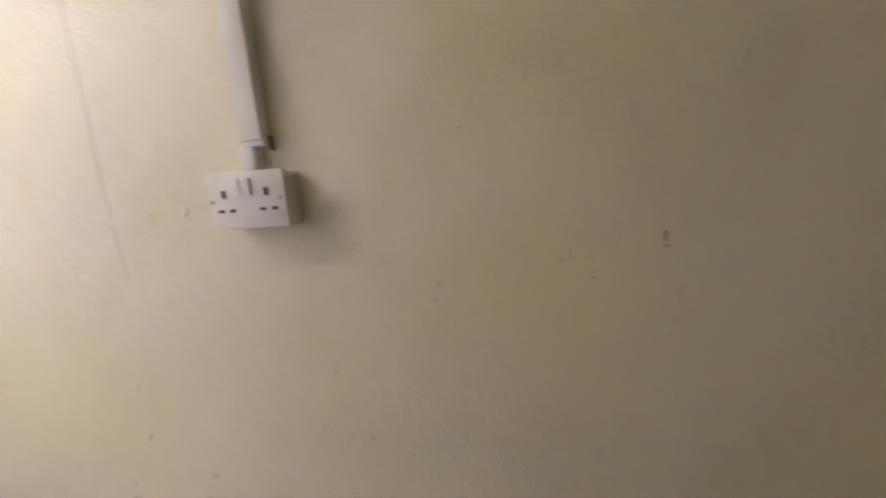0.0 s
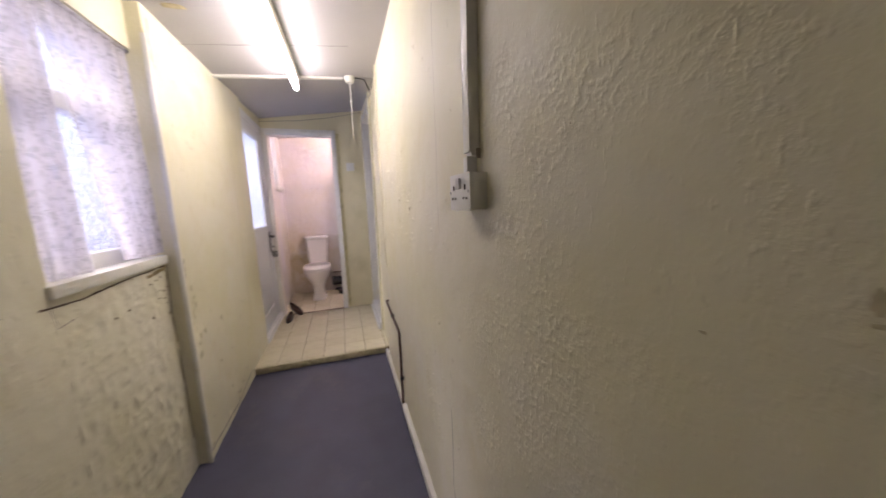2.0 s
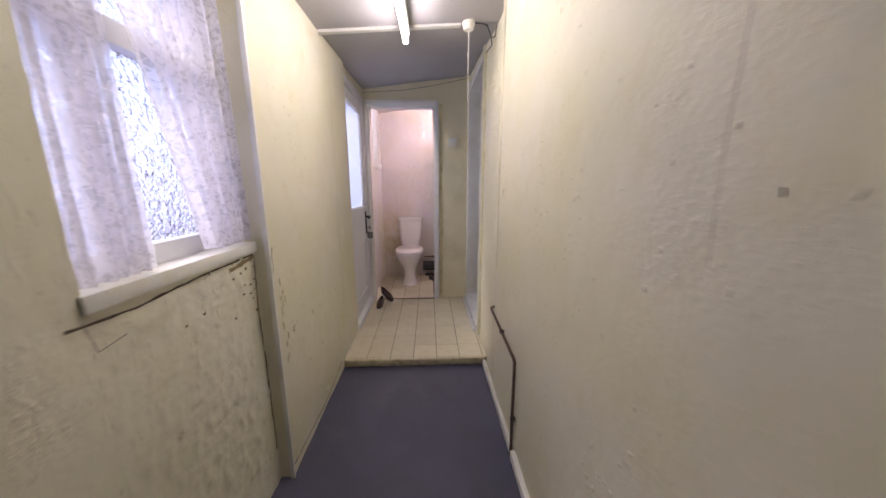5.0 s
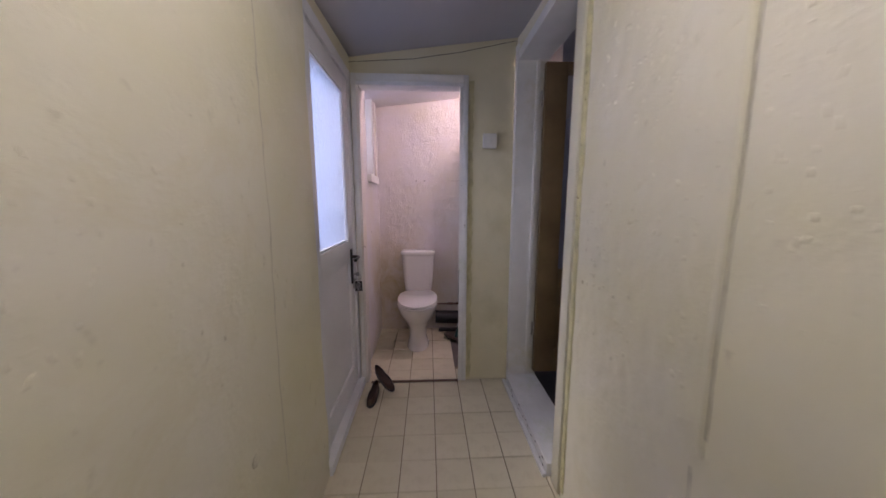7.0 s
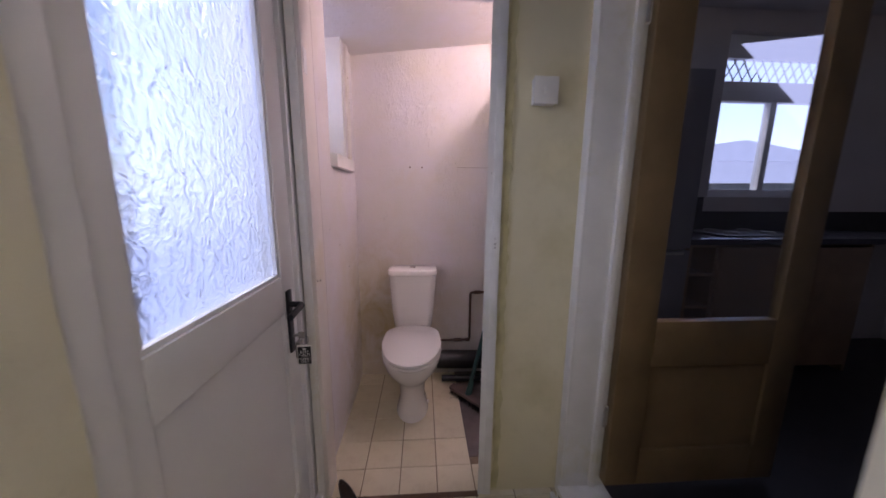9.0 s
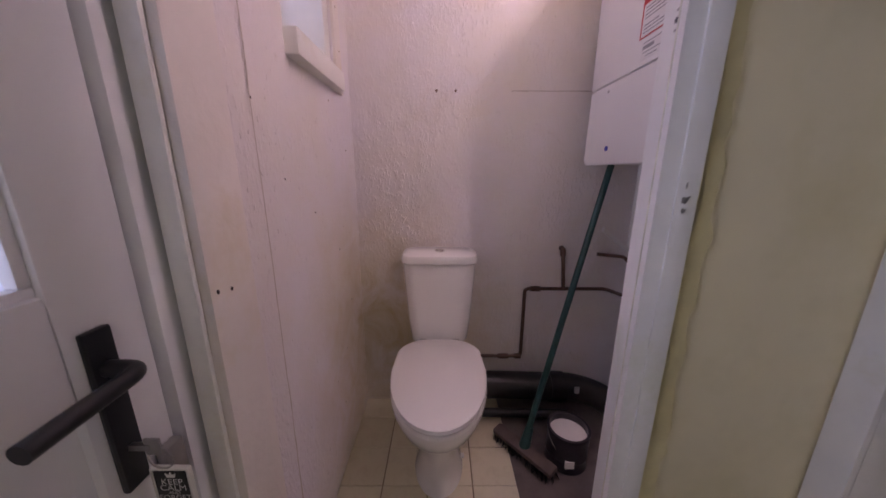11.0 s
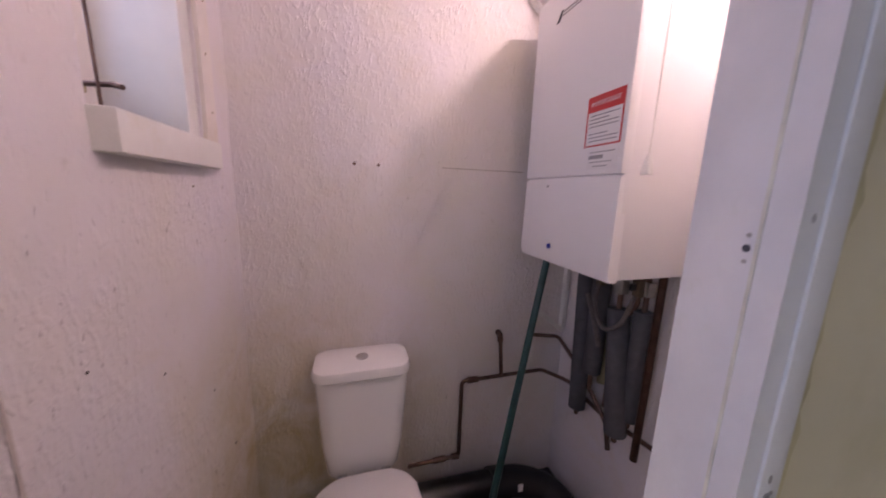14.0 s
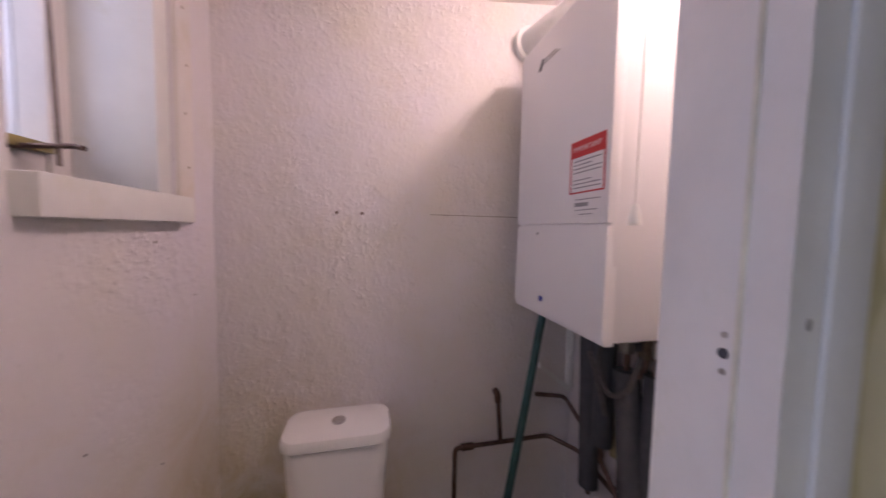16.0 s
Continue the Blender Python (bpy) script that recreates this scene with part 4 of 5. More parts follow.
part("carcass", boxes((0, 0, 0, 0.02, 0.46, 0.92), (0.18, 0, 0, 0.20, 0.46, 0.92), (0, 0.44, 0, 1.3, 0.46, 0.92), (1.28, 0, 0, 1.3, 0.46, 0.92)), CABW, cu)
for z in (0.05, 0.27, 0.49, 0.71, 0.90):
    part("shelf", boxes((0.02, 0.005, z, 0.18, 0.44, z + 0.018)), CABW, cu)
for x in (0.205, 0.745):
    part("door", boxes((x, -0.015, 0.06, x + 0.53, 0.003, 0.90), bevel=0.003), CABW, cu)
wt = thing("worktop", "dark kitchen worktop with a rounded edge", "worktop", (1.64, 1.95, KZ + 0.92))
part("slab", boxes((0, 0, 0, 2.2, 0.50, 0.04), bevel=0.008), plain("dark_worktop", (0.05, 0.05, 0.06), 0.25, vary=0.3, scale=40), wt)
part("splashback", boxes((0, 0.48, 0.04, 0.49, 0.50, 0.30), (0.49, 0.48, 0.04, 2.2, 0.50, 0.19)), BLACK, wt)
hb = thing("gas_hob", "black and steel hob lying on the worktop", "hob", (1.95, 2.03, KZ + 0.96))
part("plate", boxes((0, 0, 0, 0.55, 0.36, 0.012), bevel=0.004), BLACK, hb)
for x, y in ((0.13, 0.1), (0.4, 0.1), (0.13, 0.26), (0.4, 0.26)):
    part("burner", tube(bmesh.new(), [(x, y, 0.01), (x, y, 0.028)], 0.04, 16), METAL, hb)

# ---- shoes ----
def shoe(at, m):
    th = thing("shoe", "dark brown slip-on shoe lying by the door frame", "shoe", group="pair of shoes")
    th.matrix_world = m @ Matrix.Scale(0.86, 4)
    outline = []
    for k in range(28):
        a = 2 * math.pi * k / 28
        y = math.sin(a)
        w = 0.034 + 0.010 * (y > 0) * y - 0.004 * math.exp(-((y + 0.2) ** 2) * 9)
        outline.append((math.cos(a) * w, 0.125 * y))
    sole = loft(bmesh.new(), [[(x * s, y * s, z) for x, y in outline] for s, z in ((0.97, 0.0), (1.0, 0.006), (1.0, 0.018), (0.97, 0.022))])
    part("sole", sole, BLACK, th)
    up = bmesh.new()
    rings = []
    for s, z in ((0.95, 0.020), (0.98, 0.035), (0.90, 0.052), (0.74, 0.064)):
        rings.append([(x * s, (y - 0.02 * (1 - s)) * (1.0 - (1 - s) * 0.55) - 0.03 * (1 - s), z + (0.012 if y < -0.03 else 0) - (0.02 * max(0, y / 0.125 - 0.3) * (z > 0.03))) for x, y in outline])
    loft(up, rings, (True, False))
    part("upper", up, DARK, th)
    part("insole", loft(bmesh.new(), [[(x * 0.72, y * 0.80 - 0.012, 0.040) for x, y in outline], [(x * 0.70, y * 0.78 - 0.012, 0.043) for x, y in outline]]), DARK, th)
    return th


shoe(None, pose(-0.375, 1.08, 0.0, 0, 0, 176))
shoe(None, pose(-0.315, 1.165, 0.066, -18, 14, 218))

# ---- toilet room: the toilet ----
wc = thing("toilet", "white ceramic close-coupled toilet with the lid down", "toilet", (-0.112, BACK - 0.006, 0.0))


def oval(cx, cy, hw, front, back, z, n=36, sq=2.3, taper=0.0):
    out = []
    for k in range(n):
        a = 2 * math.pi * k / n
        c, s = math.cos(a), math.sin(a)
        e = 2 / (sq if s > 0 else 2.0)
        hw2 = hw * (1 - taper * max(0.0, s) ** 1.2)
        out.append((cx + hw2 * math.copysign(abs(c) ** e, c), cy + (back if s > 0 else front) * math.copysign(abs(s) ** e, s), z))
    return out


part("pedestal", loft(bmesh.new(), [oval(0, -0.36, 0.095, 0.15, 0.20, 0.0), oval(0, -0.36, 0.092, 0.145, 0.20, 0.02), oval(0, -0.36, 0.072, 0.115, 0.19, 0.10), oval(0, -0.36, 0.080, 0.13, 0.19, 0.19), oval(0, -0.37, 0.115, 0.185, 0.20, 0.26), oval(0, -0.38, 0.156, 0.25, 0.21, 0.33), oval(0, -0.385, 0.172, 0.272, 0.215, 0.385), oval(0, -0.385, 0.173, 0.275, 0.215, 0.405)]), CERAMIC, wc)
part("seat", loft(bmesh.new(), [oval(0, -0.385, 0.167, 0.276, 0.20, 0.406, sq=7, taper=0.38), oval(0, -0.385, 0.172, 0.283, 0.205, 0.412, sq=7, taper=0.38), oval(0, -0.385, 0.171, 0.281, 0.205, 0.424, sq=7, taper=0.38)]), CERAMIC, wc, "white plastic seat")
part("lid", loft(bmesh.new(), [oval(0, -0.385, 0.166, 0.276, 0.20, 0.428, sq=7, taper=0.38), oval(0, -0.385, 0.171, 0.283, 0.205, 0.432, sq=7, taper=0.38), oval(0, -0.385, 0.170, 0.281, 0.204, 0.442, sq=7, taper=0.38), oval(0, -0.385, 0.158, 0.265, 0.195, 0.449, sq=7, taper=0.38)]), CERAMIC, wc, "white plastic lid, closed")
for x in (-0.07, 0.07):
    part("hinge", tube(bmesh.new(), [(x - 0.015, -0.178, 0.435), (x + 0.015, -0.178, 0.435)], 0.010, 10), CHROME, wc)


def rrect(cx, cy, hw, hd, z, r=0.048, n=8):
    out = []
    for sx, sy, a0 in ((1, 1, 0), (-1, 1, 90), (-1, -1, 180), (1, -1, 270)):
        for k in range(n):
            a = radians(a0 + 90 * k / (n - 1))
            out.append((cx + sx * (hw - r) + r * math.cos(a), cy + sy * (hd - r) + r * math.sin(a), z))
    return out


part("cistern", loft(bmesh.new(), [rrect(0, -0.085, 0.104, 0.066, 0.395), rrect(0, -0.085, 0.123, 0.074, 0.42), rrect(0, -0.085, 0.135, 0.078, 0.52), rrect(0, -0.083, 0.148, 0.080, 0.70), rrect(0, -0.083, 0.152, 0.080, 0.768)]), CERAMIC, wc)
cl = part("cistern_lid", loft(bmesh.new(), [rrect(0, -0.084, 0.152, 0.082, 0.769), rrect(0, -0.084, 0.158, 0.087, 0.775), rrect(0, -0.084, 0.159, 0.088, 0.793), rrect(0, -0.084, 0.154, 0.083, 0.805), rrect(0, -0.084, 0.138, 0.068, 0.812)]), CERAMIC, wc)
part("flush_button", tube(bmesh.new(), [(0, -0.09, 0.808), (0, -0.09, 0.816), (0, -0.09, 0.818)], 0.020, 24, radii=[0.021, 0.020, 0.016]), CHROME, cl, "round chrome flush button")
part("foot_bolt", tube(bmesh.new(), [(0.088, -0.36, 0.03), (0.100, -0.36, 0.03)], 0.009, 10), PLASTIC, wc)

CLEARISH = glass("misted_glass", 0.05, 0.002, 14)
# toilet window in the left wall
w2 = thing("window_3", "small old toilet window in a deep painted reveal", "window", (-0.69, 1.83, 1.473), kind="structure")
part("window_frame", boxes((-0.03, -0.155, 0, 0.03, -0.115, 0.655), (-0.03, 0.105, 0, 0.05, 0.20, 0.655), (-0.03, -0.115, 0, 0.045, 0.105, 0.075), (-0.03, -0.115, 0.60, 0.03, 0.105, 0.655), bevel=0.005), PINKW, w2)
p = part("pane", boxes((-0.004, -0.115, 0.075, 0.002, 0.105, 0.60)), CLEARISH, w2)
p.visible_shadow = False
part("window_sill", boxes((0.028, -0.160, -0.062, 0.245, 0.212, 0.0), bevel=0.006), WHITE, w2, "white painted sill board")
part("reveal_board", boxes((0.030, 0.150, 0.0, 0.205, 0.199, 0.652), bevel=0.004), WHITE, w2)
part("stay", tube(bmesh.new(), [(0.04, 0.03, 0.065), (0.13, 0.05, 0.075), (0.15, 0.04, 0.07)], 0.005, 8), COPPER, w2, "rusty window stay")
part("bar", boxes((0.044, -0.115, 0.066, 0.062, 0.10, 0.085), bevel=0.003), RAW, w2)
part("cord", tube(bmesh.new(), [(0.118, 0.034, 0.035), (0.108, 0.032, 0.62)], 0.003, 6), COPPER, w2, "brown hanging cord")

setting("trim_window_edge", boxes((-0.482, 2.032, 1.412, -0.468, 2.092, 2.10), bevel=0.003), PINKW, "painted board down the edge of the window reveal", "trim")
for k, zz in enumerate((1.55, 1.68, 1.80, 1.93)):
    blob("trim_nail_mark", (-0.468, 2.062 + 0.006 * (-1) ** k, zz), "x", 0.003, 0.0035, 150 + k, DAMP, "rusty nail head in the painted board", "nail mark", 0.0014, sign=1)
for k, (yy, zz) in enumerate(((1.302, 0.956), (1.272, 0.962))):
    blob("trim_nail_mark", (-0.4375, yy, zz), "x", 0.0028, 0.0042, 170 + k, CRACK, "dark rusty nail mark in the painted frame", "nail mark", 0.0014, sign=1)
for k, (yy, zz, r) in enumerate(((1.50, 1.28, 0.002), (1.76, 1.02, 0.002), (1.60, 1.12, 0.002), (1.95, 0.86, 0.002), (2.05, 0.62, 0.002))):
    blob("trim_nail_mark", (-0.48 + lumpy((-0.48, yy, zz), 0.006) + 0.001, yy, zz), "x", r * 0.7, r * 1.3, 140 + k, CRACK, "dark rusty nail mark in the painted wall", "nail mark", 0.0014, sign=1)
# screws left in the back wall
for x in (-0.126, -0.048):
    s = thing("wall_screw", "rusty old screw standing out of the white wall", "screw", (x, BACK - 0.003, 1.455), group="screws in the wall")
    part("shank", tube(bmesh.new(), [(0, 0.01, 0), (0, -0.012, 0), (0, -0.015, 0)], 0.005, 10, radii=[0.003, 0.003, 0.0055]), COPPER, s)

# boiler
bo = thing("gas_boiler", "white wall-hung gas boiler with a red notice", "boiler", (0.455, 1.695, 1.18))
part("casing", boxes((0.010, 0.002, -0.012, 0.315, 0.405, 0.785), bevel=0.010), BOILER, bo)
part("front_panel", boxes((0.0, 0.0, 0.247, 0.03, 0.407, 0.783), bevel=0.008), BOILER, bo)
fl = part("flap", loft(bmesh.new(), [[(0.004, 0.003, 0.242), (0.030, 0.003, 0.242), (0.030, 0.0, -0.015), (0.008, 0.0, -0.015), (0.0, 0.0, 0.004)], [(0.004, 0.407, 0.242), (0.030, 0.407, 0.242), (0.030, 0.407, -0.015), (0.008, 0.407, -0.015), (0.0, 0.407, 0.004)]]), BOILER, bo)
part("button", tube(bmesh.new(), [(0.004, 0.243, 0.037), (-0.003, 0.243, 0.037)], 0.008, 14), plain("blue_button", (0.03, 0.04, 0.35), 0.3), fl, "small blue reset button")
part("screw", tube(bmesh.new(), [(0.004, 0.28, 0.222), (0.0015, 0.28, 0.222)], 0.004, 10), METAL, fl)
GREYINK = plain("grey_print", (0.30, 0.29, 0.29), 0.6)
nb = part("notice", boxes((-0.0016, 0.012, 0.318, 0.0, 0.128, 0.440)), PAPER, bo, "white notice with a red heading")
part("heading", boxes((-0.0026, 0.012, 0.402, -0.0014, 0.128, 0.440)), RED, nb)
part("border", boxes((-0.0026, 0.012, 0.318, -0.0014, 0.0158, 0.402), (-0.0026, 0.1242, 0.318, -0.0014, 0.128, 0.402), (-0.0026, 0.0158, 0.318, -0.0014, 0.1242, 0.3215)), RED, nb)
part("print", boxes(*[(-0.0022, 0.024 + (0.03 if k in (2, 6) else 0), 0.330 + k * 0.0088, -0.0014, 0.116, 0.3325 + k * 0.0088) for k in (0, 1, 2, 4, 5, 6, 7)]), GREYINK, nb)
words("IMPORTANT", 0.0165, Matrix.Translation((-0.0030, 0.070, 0.415)) @ Matrix(((0, 0, -1, 0), (-1, 0, 0, 0), (0, 1, 0, 0), (0, 0, 0, 1))), PAPER, nb)
ns = part("small_notice", boxes((-0.0016, 0.016, 0.262, 0.0, 0.112, 0.310)), PAPER, bo)
part("print", boxes((-0.0022, 0.024, 0.302, -0.0014, 0.104, 0.3042), (-0.0022, 0.060, 0.287, -0.0014, 0.106, 0.296), (-0.0022, 0.03, 0.278, -0.0014, 0.104, 0.280), (-0.0022, 0.044, 0.268, -0.0014, 0.09, 0.270)), GREYINK, ns)
part("maker_mark", loft(bmesh.new(), [[(x, 0.30, 0.690), (x, 0.288, 0.690), (x, 0.274, 0.716), (x, 0.282, 0.716)] for x in (-0.002, 0.001)]), INK, bo)
part("maker_mark", boxes((-0.002, 0.20, 0.700, 0.001, 0.280, 0.7035), (-0.002, 0.215, 0.708, 0.001, 0.270, 0.712)), METAL, bo)
fu = thing("boiler_flue", "white round flue elbow from boiler into wall", "flue", (0.56, 2.03, 1.96))
part("elbow", tube(bmesh.new(), bend([(0.06, -0.14, 0.0), (0.06, -0.14, 0.11), (-0.01, 0.10, 0.115), (-0.03, 0.195, 0.115)], 0.09, 8), 0.048, 24), PLASTIC, fu)
part("collar", tube(bmesh.new(), [(-0.026, 0.165, 0.115), (-0.029, 0.186, 0.115)], 0.062, 24), PLASTIC, fu)
pc = thing("bathroom_pull_switch", "white light pull cord with a plastic acorn", "switch", (0.462, 1.635, 1.43))
part("ceiling_base", tube(bmesh.new(), [(0, 0, 0.80), (0, 0, 0.825)], 0.03, 20), PLASTIC, pc)
part("cord", tube(bmesh.new(), [(0, 0, 0.02), (0.003, 0.0, 0.4), (0.001, 0, 0.81)], 0.0016, 6), PLASTIC, pc)
part("acorn", tube(bmesh.new(), [(0, 0, -0.008), (0, 0, 0.0), (0, 0, 0.028), (0, 0, 0.032)], 0.01, 14, radii=[0.012, 0.012, 0.006, 0.004]), PLASTIC, pc)
la = thing("ceiling_lamp", "bare lit bulb in a ceiling holder", "lamp", (0.66, 1.46, 2.17))
part("holder", tube(bmesh.new(), [(0, 0, 0.118), (0, 0, 0.085), (0, 0, 0.05)], 0.03, 16, radii=[0.045, 0.035, 0.022]), PLASTIC, la)
part("bulb", tube(bmesh.new(), [(0, 0, 0.055), (0, 0, 0.03), (0, 0, 0.01), (0, 0, -0.015), (0, 0, -0.032), (0, 0, -0.038)], 0.03, 16, radii=[0.014, 0.022, 0.032, 0.034, 0.020, 0.006]), BULB, la, "glowing bulb")

# pipework under the boiler
for k, (y, x, z0, z1, r, lean) in enumerate(((2.035, 0.70, 0.56, 1.178, 0.031, -0.03), (1.955, 0.70, 0.74, 1.178, 0.031, 0.0), (1.865, 0.69, 0.60, 1.02, 0.034, -0.05), (1.80, 0.72, 0.66, 1.03, 0.028, 0.0))):
    pg = thing("lagged_pipe", "pipe in dark grey foam lagging under the boiler", "pipe", (x, y, z0), group="pipes under the boiler")
    part("lagging", tube(bmesh.new(), [(0, lean, 0), (0, lean * 0.6, (z1 - z0) * 0.4), (0, 0, z1 - z0)], r, 18), FOAM, pg)
    part("copper", tube(bmesh.new(), [(0, lean, -0.03), (0, lean, 0.01)] if z0 < 0.7 else [(0, 0, -0.06), (0, 0, 0.01)], 0.0085, 10), COPPER, pg)
    if z1 < 1.1:
        part("tail", tube(bmesh.new(), [(0, 0, z1 - z0 - 0.01), (0, 0, 1.178 - z0)], 0.0085, 10), COPPER, pg)
        part("valve", boxes((-0.016, -0.016, z1 - z0 + 0.05, 0.016, 0.016, z1 - z0 + 0.095), bevel=0.006), METAL, pg)
pg = thing("copper_pipe", "bare copper pipe dropping from the boiler", "pipe", (0.70, 1.745, 0.56), group="pipes under the boiler")
part("pipe", tube(bmesh.new(), [(0, 0, 0), (0.005, 0, 0.618)], 0.011, 12), plain("bright_copper", (0.085, 0.045, 0.032), 0.4, 0.8, vary=0.4, scale=25), pg)
HOSE = plain("braided_hose", (0.10, 0.088, 0.08), 0.6, 0.0, vary=0.3, scale=120, relief=0.0008)
BRASS = plain("dull_brass", (0.13, 0.10, 0.065), 0.5, 0.5, vary=0.3, scale=40)
ho = thing("filling_hose", "grey braided filling hose looped between valves", "hose", (0.64, 1.84, 1.08))
part("hose", tube(bmesh.new(), bend([(0.03, 0.09, 0.02), (-0.005, 0.08, -0.06), (-0.01, 0.02, -0.13), (-0.005, -0.04, -0.09), (0.03, -0.05, 0.03)], 0.05, 6), 0.007, 10), HOSE, ho)
part("tail", tube(bmesh.new(), bend([(-0.012, 0.10, -0.03), (-0.016, 0.06, -0.09), (-0.006, 0.03, -0.19)], 0.04), 0.008, 10), HOSE, ho)
for p in ((0.03, 0.09, 0.03), (0.03, -0.05, 0.035)):
    part("valve", boxes((p[0] - 0.012, p[1] - 0.013, p[2] - 0.03, p[0] + 0.012, p[1] + 0.013, p[2] + 0.035), bevel=0.005), BRASS, ho, "dull brass valve")
    part("valve_lever", boxes((p[0] - 0.030, p[1] - 0.005, p[2] - 0.008, p[0] - 0.012, p[1] + 0.005, p[2] + 0.012), bevel=0.002), BLACK, ho)
part("tail_pipe", tube(bmesh.new(), bend([(0.07, -0.02, 0.10), (0.07, -0.02, -0.05), (0.04, 0.02, -0.10), (0.05, 0.03, -0.42)], 0.03), 0.008, 10), COPPER, ho)
FOAMY = plain("old_filler", (0.42, 0.36, 0.20), 0.9, vary=0.3, scale=25, relief=0.004)
blob("trim_filler", (0.765, 1.93, 0.78), "x", 0.10, 0.13, 31, FOAMY, "rough yellowish filler round the pipes", "filler", 0.02)

cp = thing("water_pipe", "dark copper water pipe along the back wall", "pipe", (0.285, BACK - 0.022, 0.26))
part("pipe", tube(bmesh.new(), bend([(-0.22, 0, 0.0), (0.0, 0, 0.0), (0.0, 0, 0.352), (0.375, 0.0, 0.352), (0.455, -0.08, 0.335), (0.46, -0.25, 0.315), (0.445, -0.48, 0.36)], 0.02), 0.008, 10), COPPER, cp)
for a, c in (((-0.11, 0, 0.0), (-0.06, 0, 0.0)), ((0.025, 0, 0.352), (0.07, 0, 0.352)), ((-0.03, 0, 0), (0, 0, 0))):
    part("fitting", tube(bmesh.new(), [a, c], 0.0125, 12), COPPER, cp)
tp = thing("pipe_stub", "short capped pipe rising to a wall flange", "pipe", (0.455, BACK - 0.022, 0.615))
part("pipe", tube(bmesh.new(), [(0.008, 0, 0.0), (-0.008, 0, 0.17)], 0.008, 10), COPPER, tp)
part("elbow", tube(bmesh.new(), bend([(-0.008, 0, 0.155), (-0.010, 0, 0.185), (-0.010, 0.025, 0.187)], 0.012), 0.012, 12), COPPER, tp)
up = thing("branch_pipe", "dark branch pipe crossing the corner wall", "pipe", (0.74, 2.18, 0.76))
part("pipe", tube(bmesh.new(), bend([(-0.13, 0.03, 0.015), (-0.02, 0.0, 0.01), (-0.005, -0.13, -0.07), (-0.02, -0.30, -0.18), (-0.03, -0.33, -0.26)], 0.02), 0.008, 10), COPPER, up)
wc2 = thing("wall_batten", "white painted batten across the wall corner", "batten", (0.755, BACK - 0.008, 0.775))
part("batten", loft(bmesh.new(), [[(x, -0.012, z), (x, 0.012, z), (x, 0.012, z + 0.022), (x, -0.012, z + 0.022)] for x, z in ((-0.135, 0.105), (0.0, 0.0))]), WHITE, wc2)
part("upright", boxes((-0.012, -0.014, 0.02, 0.008, 0.010, 0.40), bevel=0.003), WHITE, wc2)

sp = thing("soil_pipe", "thick black soil pipe curving along the floor", "pipe", (0.05, BACK - 0.085, 0.135))
part("pipe", tube(bmesh.new(), bend([(0.0, 0, 0.015), (0.50, 0, 0.0), (0.63, -0.06, -0.03), (0.645, -0.42, -0.055)], 0.16, 8), 0.062, 24), BLACK, sp)
part("collar", tube(bmesh.new(), [(0.36, 0, 0.003), (0.43, 0, 0.0)], 0.070, 24), BLACK, sp)
part("collar", tube(bmesh.new(), [(0.643, -0.36, -0.052), (0.645, -0.44, -0.056)], 0.070, 24), BLACK, sp)
part("sticker", boxes((0.462, -0.066, 0.012, 0.482, -0.058, 0.042)), PAPER, sp, "small white sticker")
lo = thing("waste_pipe", "thin dark waste pipe low on the wall", "pipe", (0.08, BACK - 0.15, 0.045))
part("pipe", tube(bmesh.new(), [(0.0, 0, 0.0), (0.40, -0.01, 0.0)], 0.02, 14), BLACK, lo)

# broom and paint tin
br = thing("broom", "broom with a green metal handle leaning up", "broom", (0.235, 1.87, 0.0))
hdir = Vector((0.305, 0.185, 1.165)) - Vector((0.0, 0.0, 0.06))
part("handle", tube(bmesh.new(), [Vector((0, 0, 0.075)), Vector((0, 0, 0.06)) + hdir], 0.0125, 14), GREEN, br, "green metal handle")
part("socket", tube(bmesh.new(), [(0, 0, 0.045), Vector((0, 0, 0.06)) + hdir * 0.07], 0.02, 14, radii=[0.024, 0.016]), GREEN, br)
HEAD = plain("broom_head", (0.12, 0.085, 0.075), 0.6, vary=0.2, scale=20)
rot = pose(0, 0, 0, 8, 0, -50)
part("head", boxes((-0.14, -0.025, 0.035, 0.14, 0.025, 0.060), bevel=0.008), HEAD, br, move=rot)
bm = bmesh.new()
rnd = random.Random(5)
for k in range(260):
    x, y = rnd.uniform(-0.135, 0.135), rnd.uniform(-0.022, 0.022)
    tube(bm, [(x, y, 0.037), (x * 1.06 + rnd.uniform(-0.006, 0.006), y * 1.5 + rnd.uniform(-0.006, 0.006), -0.004)], 0.0016, 3)
part("bristles", bm, BLACK, br, "dark worn bristles", move=rot)
ti = thing("paint_tin", "dark grey paint tin with white paint inside", "tin", (0.405, 1.865, 0.0))
TIN = plain("tin_grey", (0.06, 0.055, 0.065), 0.4, 0.4, vary=0.25, scale=20)
part("can", loft(bmesh.new(), [[(r * math.cos(k * math.pi / 16), r * math.sin(k * math.pi / 16), z) for k in range(32)] for r, z in ((0.070, 0.0), (0.072, 0.004), (0.070, 0.008), (0.070, 0.04), (0.0715, 0.044), (0.070, 0.048), (0.070, 0.115), (0.073, 0.122), (0.073, 0.130), (0.064, 0.130), (0.064, 0.105))], (True, False)), TIN, ti)
part("paint", tube(bmesh.new(), [(0, 0, 0.100), (0, 0, 0.106)], 0.0645, 32), PAPER, ti, "dried white paint")
part("label", boxes((-0.030, -0.0725, 0.03, 0.0, -0.064, 0.055)), PAPER, ti)
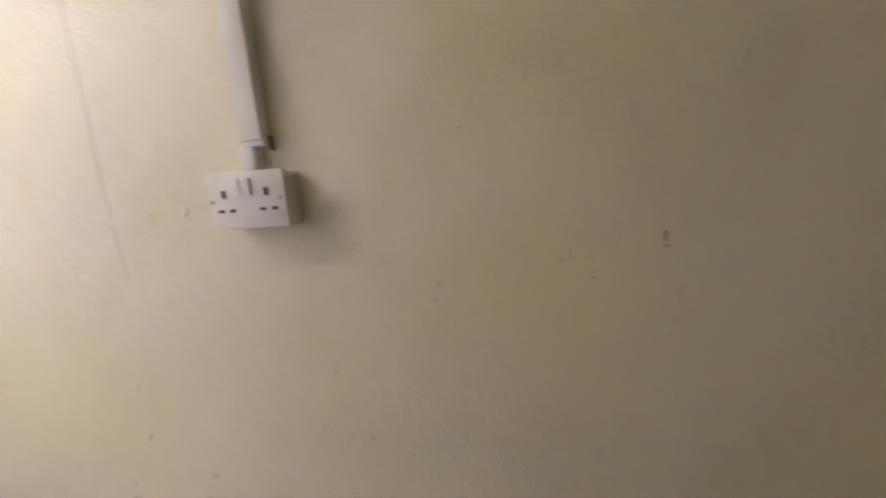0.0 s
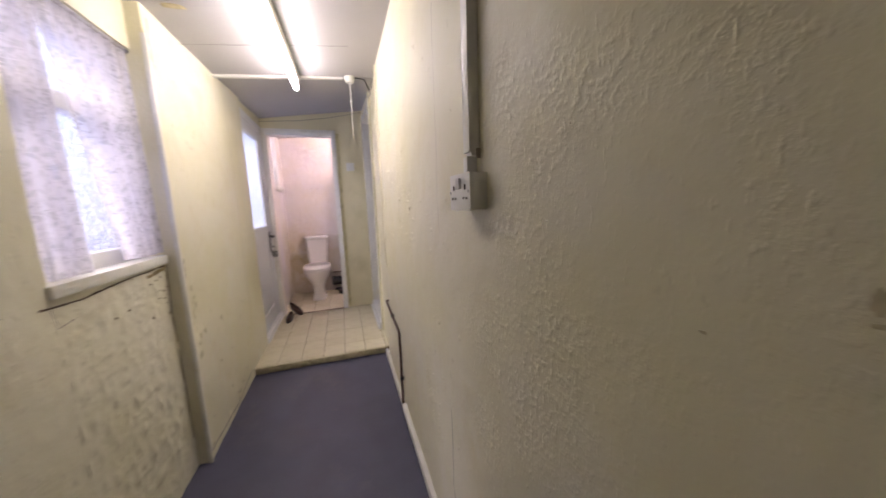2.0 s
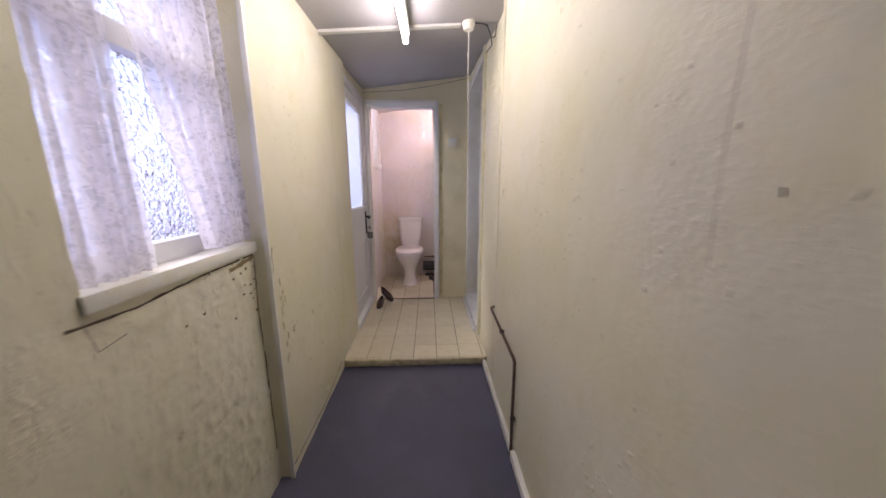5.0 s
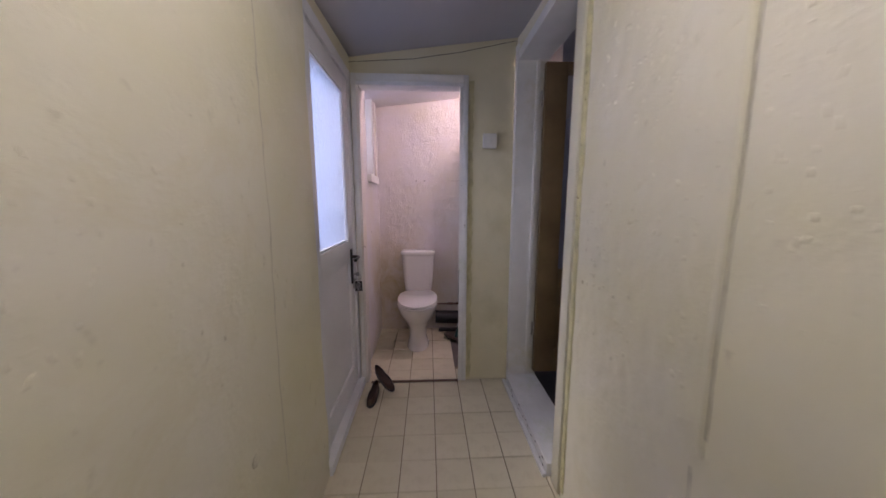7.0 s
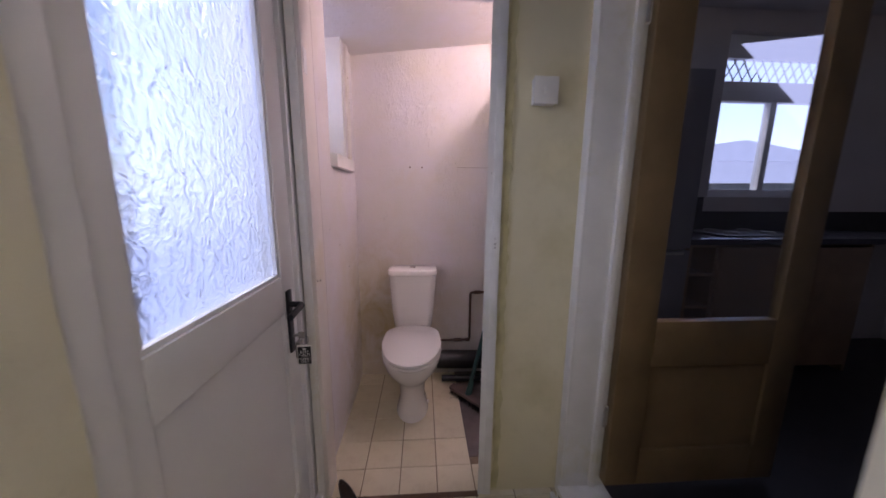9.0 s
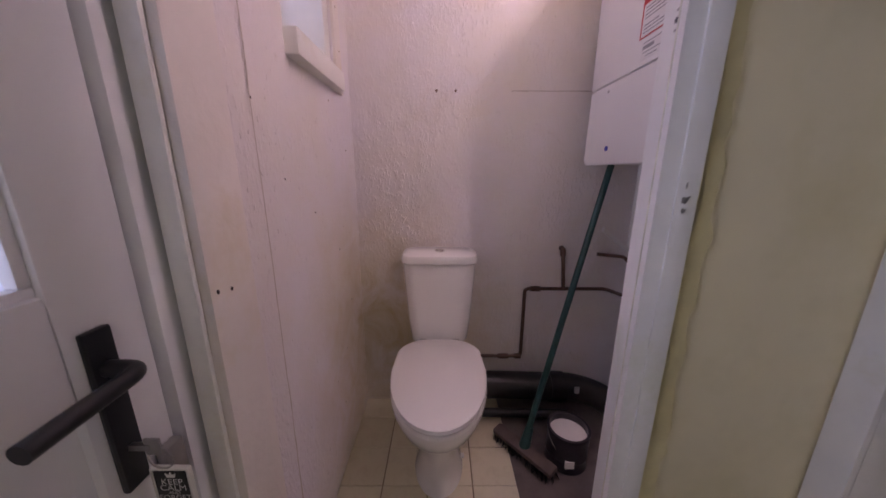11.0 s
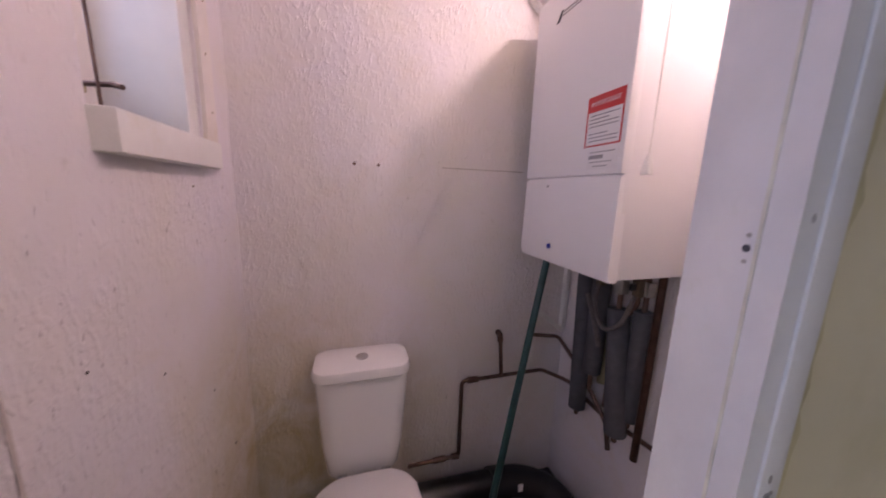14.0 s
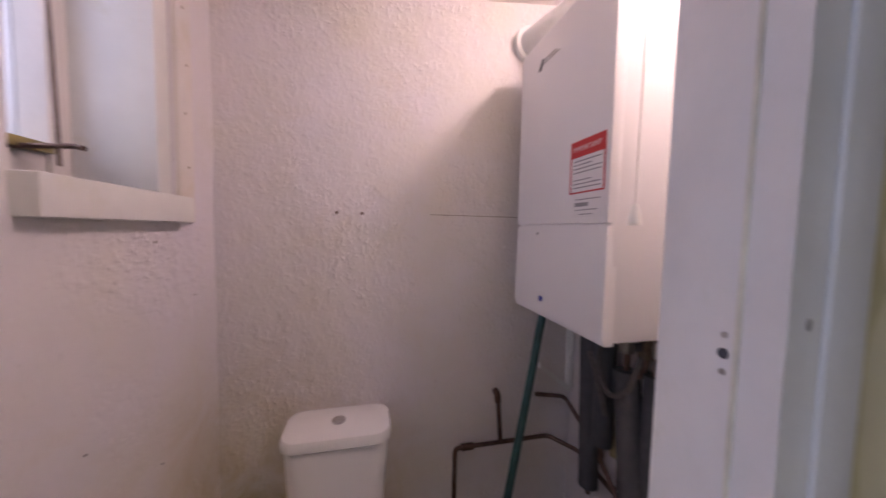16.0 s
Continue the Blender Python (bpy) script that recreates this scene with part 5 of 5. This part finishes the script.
ti.scale = (1.12, 1.12, 1.2)
part("bail", tube(bmesh.new(), [(0.073 * math.cos(a), 0.073 * math.sin(a) - 0.01 * math.sin(a), 0.118 - 0.06 * abs(math.sin(a))) for a in (math.pi + k * math.pi / 12 for k in range(13))], 0.0016, 6), METAL, ti)

# bare floor patch beside the toilet
setting("floor_bare_patch", boxes((0.125, 1.46, -0.008, 0.765, BACK + 0.01, -0.002)), CONCRETE, "bare grimy concrete where tiles are missing", "floor")
setting("trim_threshold", boxes((-0.42, PART - 0.022, -0.004, 0.19, PART + 0.004, 0.003)), plain("brown_strip", (0.12, 0.07, 0.04), 0.6, vary=0.3, scale=30), "thin brown strip under the toilet doorway", "trim")

# ---- floor tiles, one by one ----
m, t, b = nodes_of("cream_tiles_each")
info = t.nodes.new("ShaderNodeObjectInfo")
base = ramp(t, info.outputs["Random"], [(0.0, (0.66, 0.60, 0.43)), (0.5, (0.70, 0.64, 0.47)), (1.0, (0.73, 0.67, 0.50))])
v = mapped(t)
t.links.new(mix(t, ramp(t, noise_tex(t, v, 14, 5, 0.65), [(0.5, (0, 0, 0)), (0.85, (0.6, 0.6, 0.6))]), base, (0.50, 0.43, 0.28)), b.inputs["Base Color"])
b.inputs["Roughness"].default_value = 0.25
t.links.new(bump(t, noise_tex(t, v, 30), 0.2, 0.0006), b.inputs["Normal"])
EACH = m
bed = bpy.data.objects["floor_tile_bed"]
shared = {}
PX, PY, GAP = 0.168, 0.168, 0.0045
for i in range(-3, 4):
    x0, x1 = max(0.015 + i * PX, -0.492), min(0.015 + (i + 1) * PX, 0.545)
    for j in range(14):
        y0 = 1.245 + (j - 8) * PY
        y1 = min(y0 + PY, BACK - 0.004)
        y0 = max(y0, STEP + 0.004)
        if x1 - x0 < 0.02 or y1 - y0 < 0.02 or (y0 > 1.4 and x1 > 0.20) or (y0 > 1.24 and x0 < -0.485 and x1 < -0.47):
            continue
        key = (round(x1 - x0, 3), round(y1 - y0, 3))
        if key not in shared:
            w, d = key[0] - GAP, key[1] - 0.0022
            bm = loft(bmesh.new(), [[(sx * (w / 2 - q), sy * (d / 2 - q), z) for sx, sy in ((-1, -1), (1, -1), (1, 1), (-1, 1))] for q, z in ((0, -0.008), (0, -0.0012), (0.0012, 0.0))])
            me = bpy.data.meshes.new("tile")
            bmesh.ops.recalc_face_normals(bm, faces=bm.faces)
            bm.to_mesh(me)
            bm.free()
            me.materials.append(EACH)
            shared[key] = me
        ob = new("tile", shared[key])
        ob.parent = bed
        ob.location = ((x0 + x1) / 2, (y0 + y1) / 2, 0.0008 * math.sin(i * 7.1 + j * 3.3))
        ob.rotation_euler = (0.002 * math.sin(i * 3 + j), 0.002 * math.cos(i + j * 5), 0)
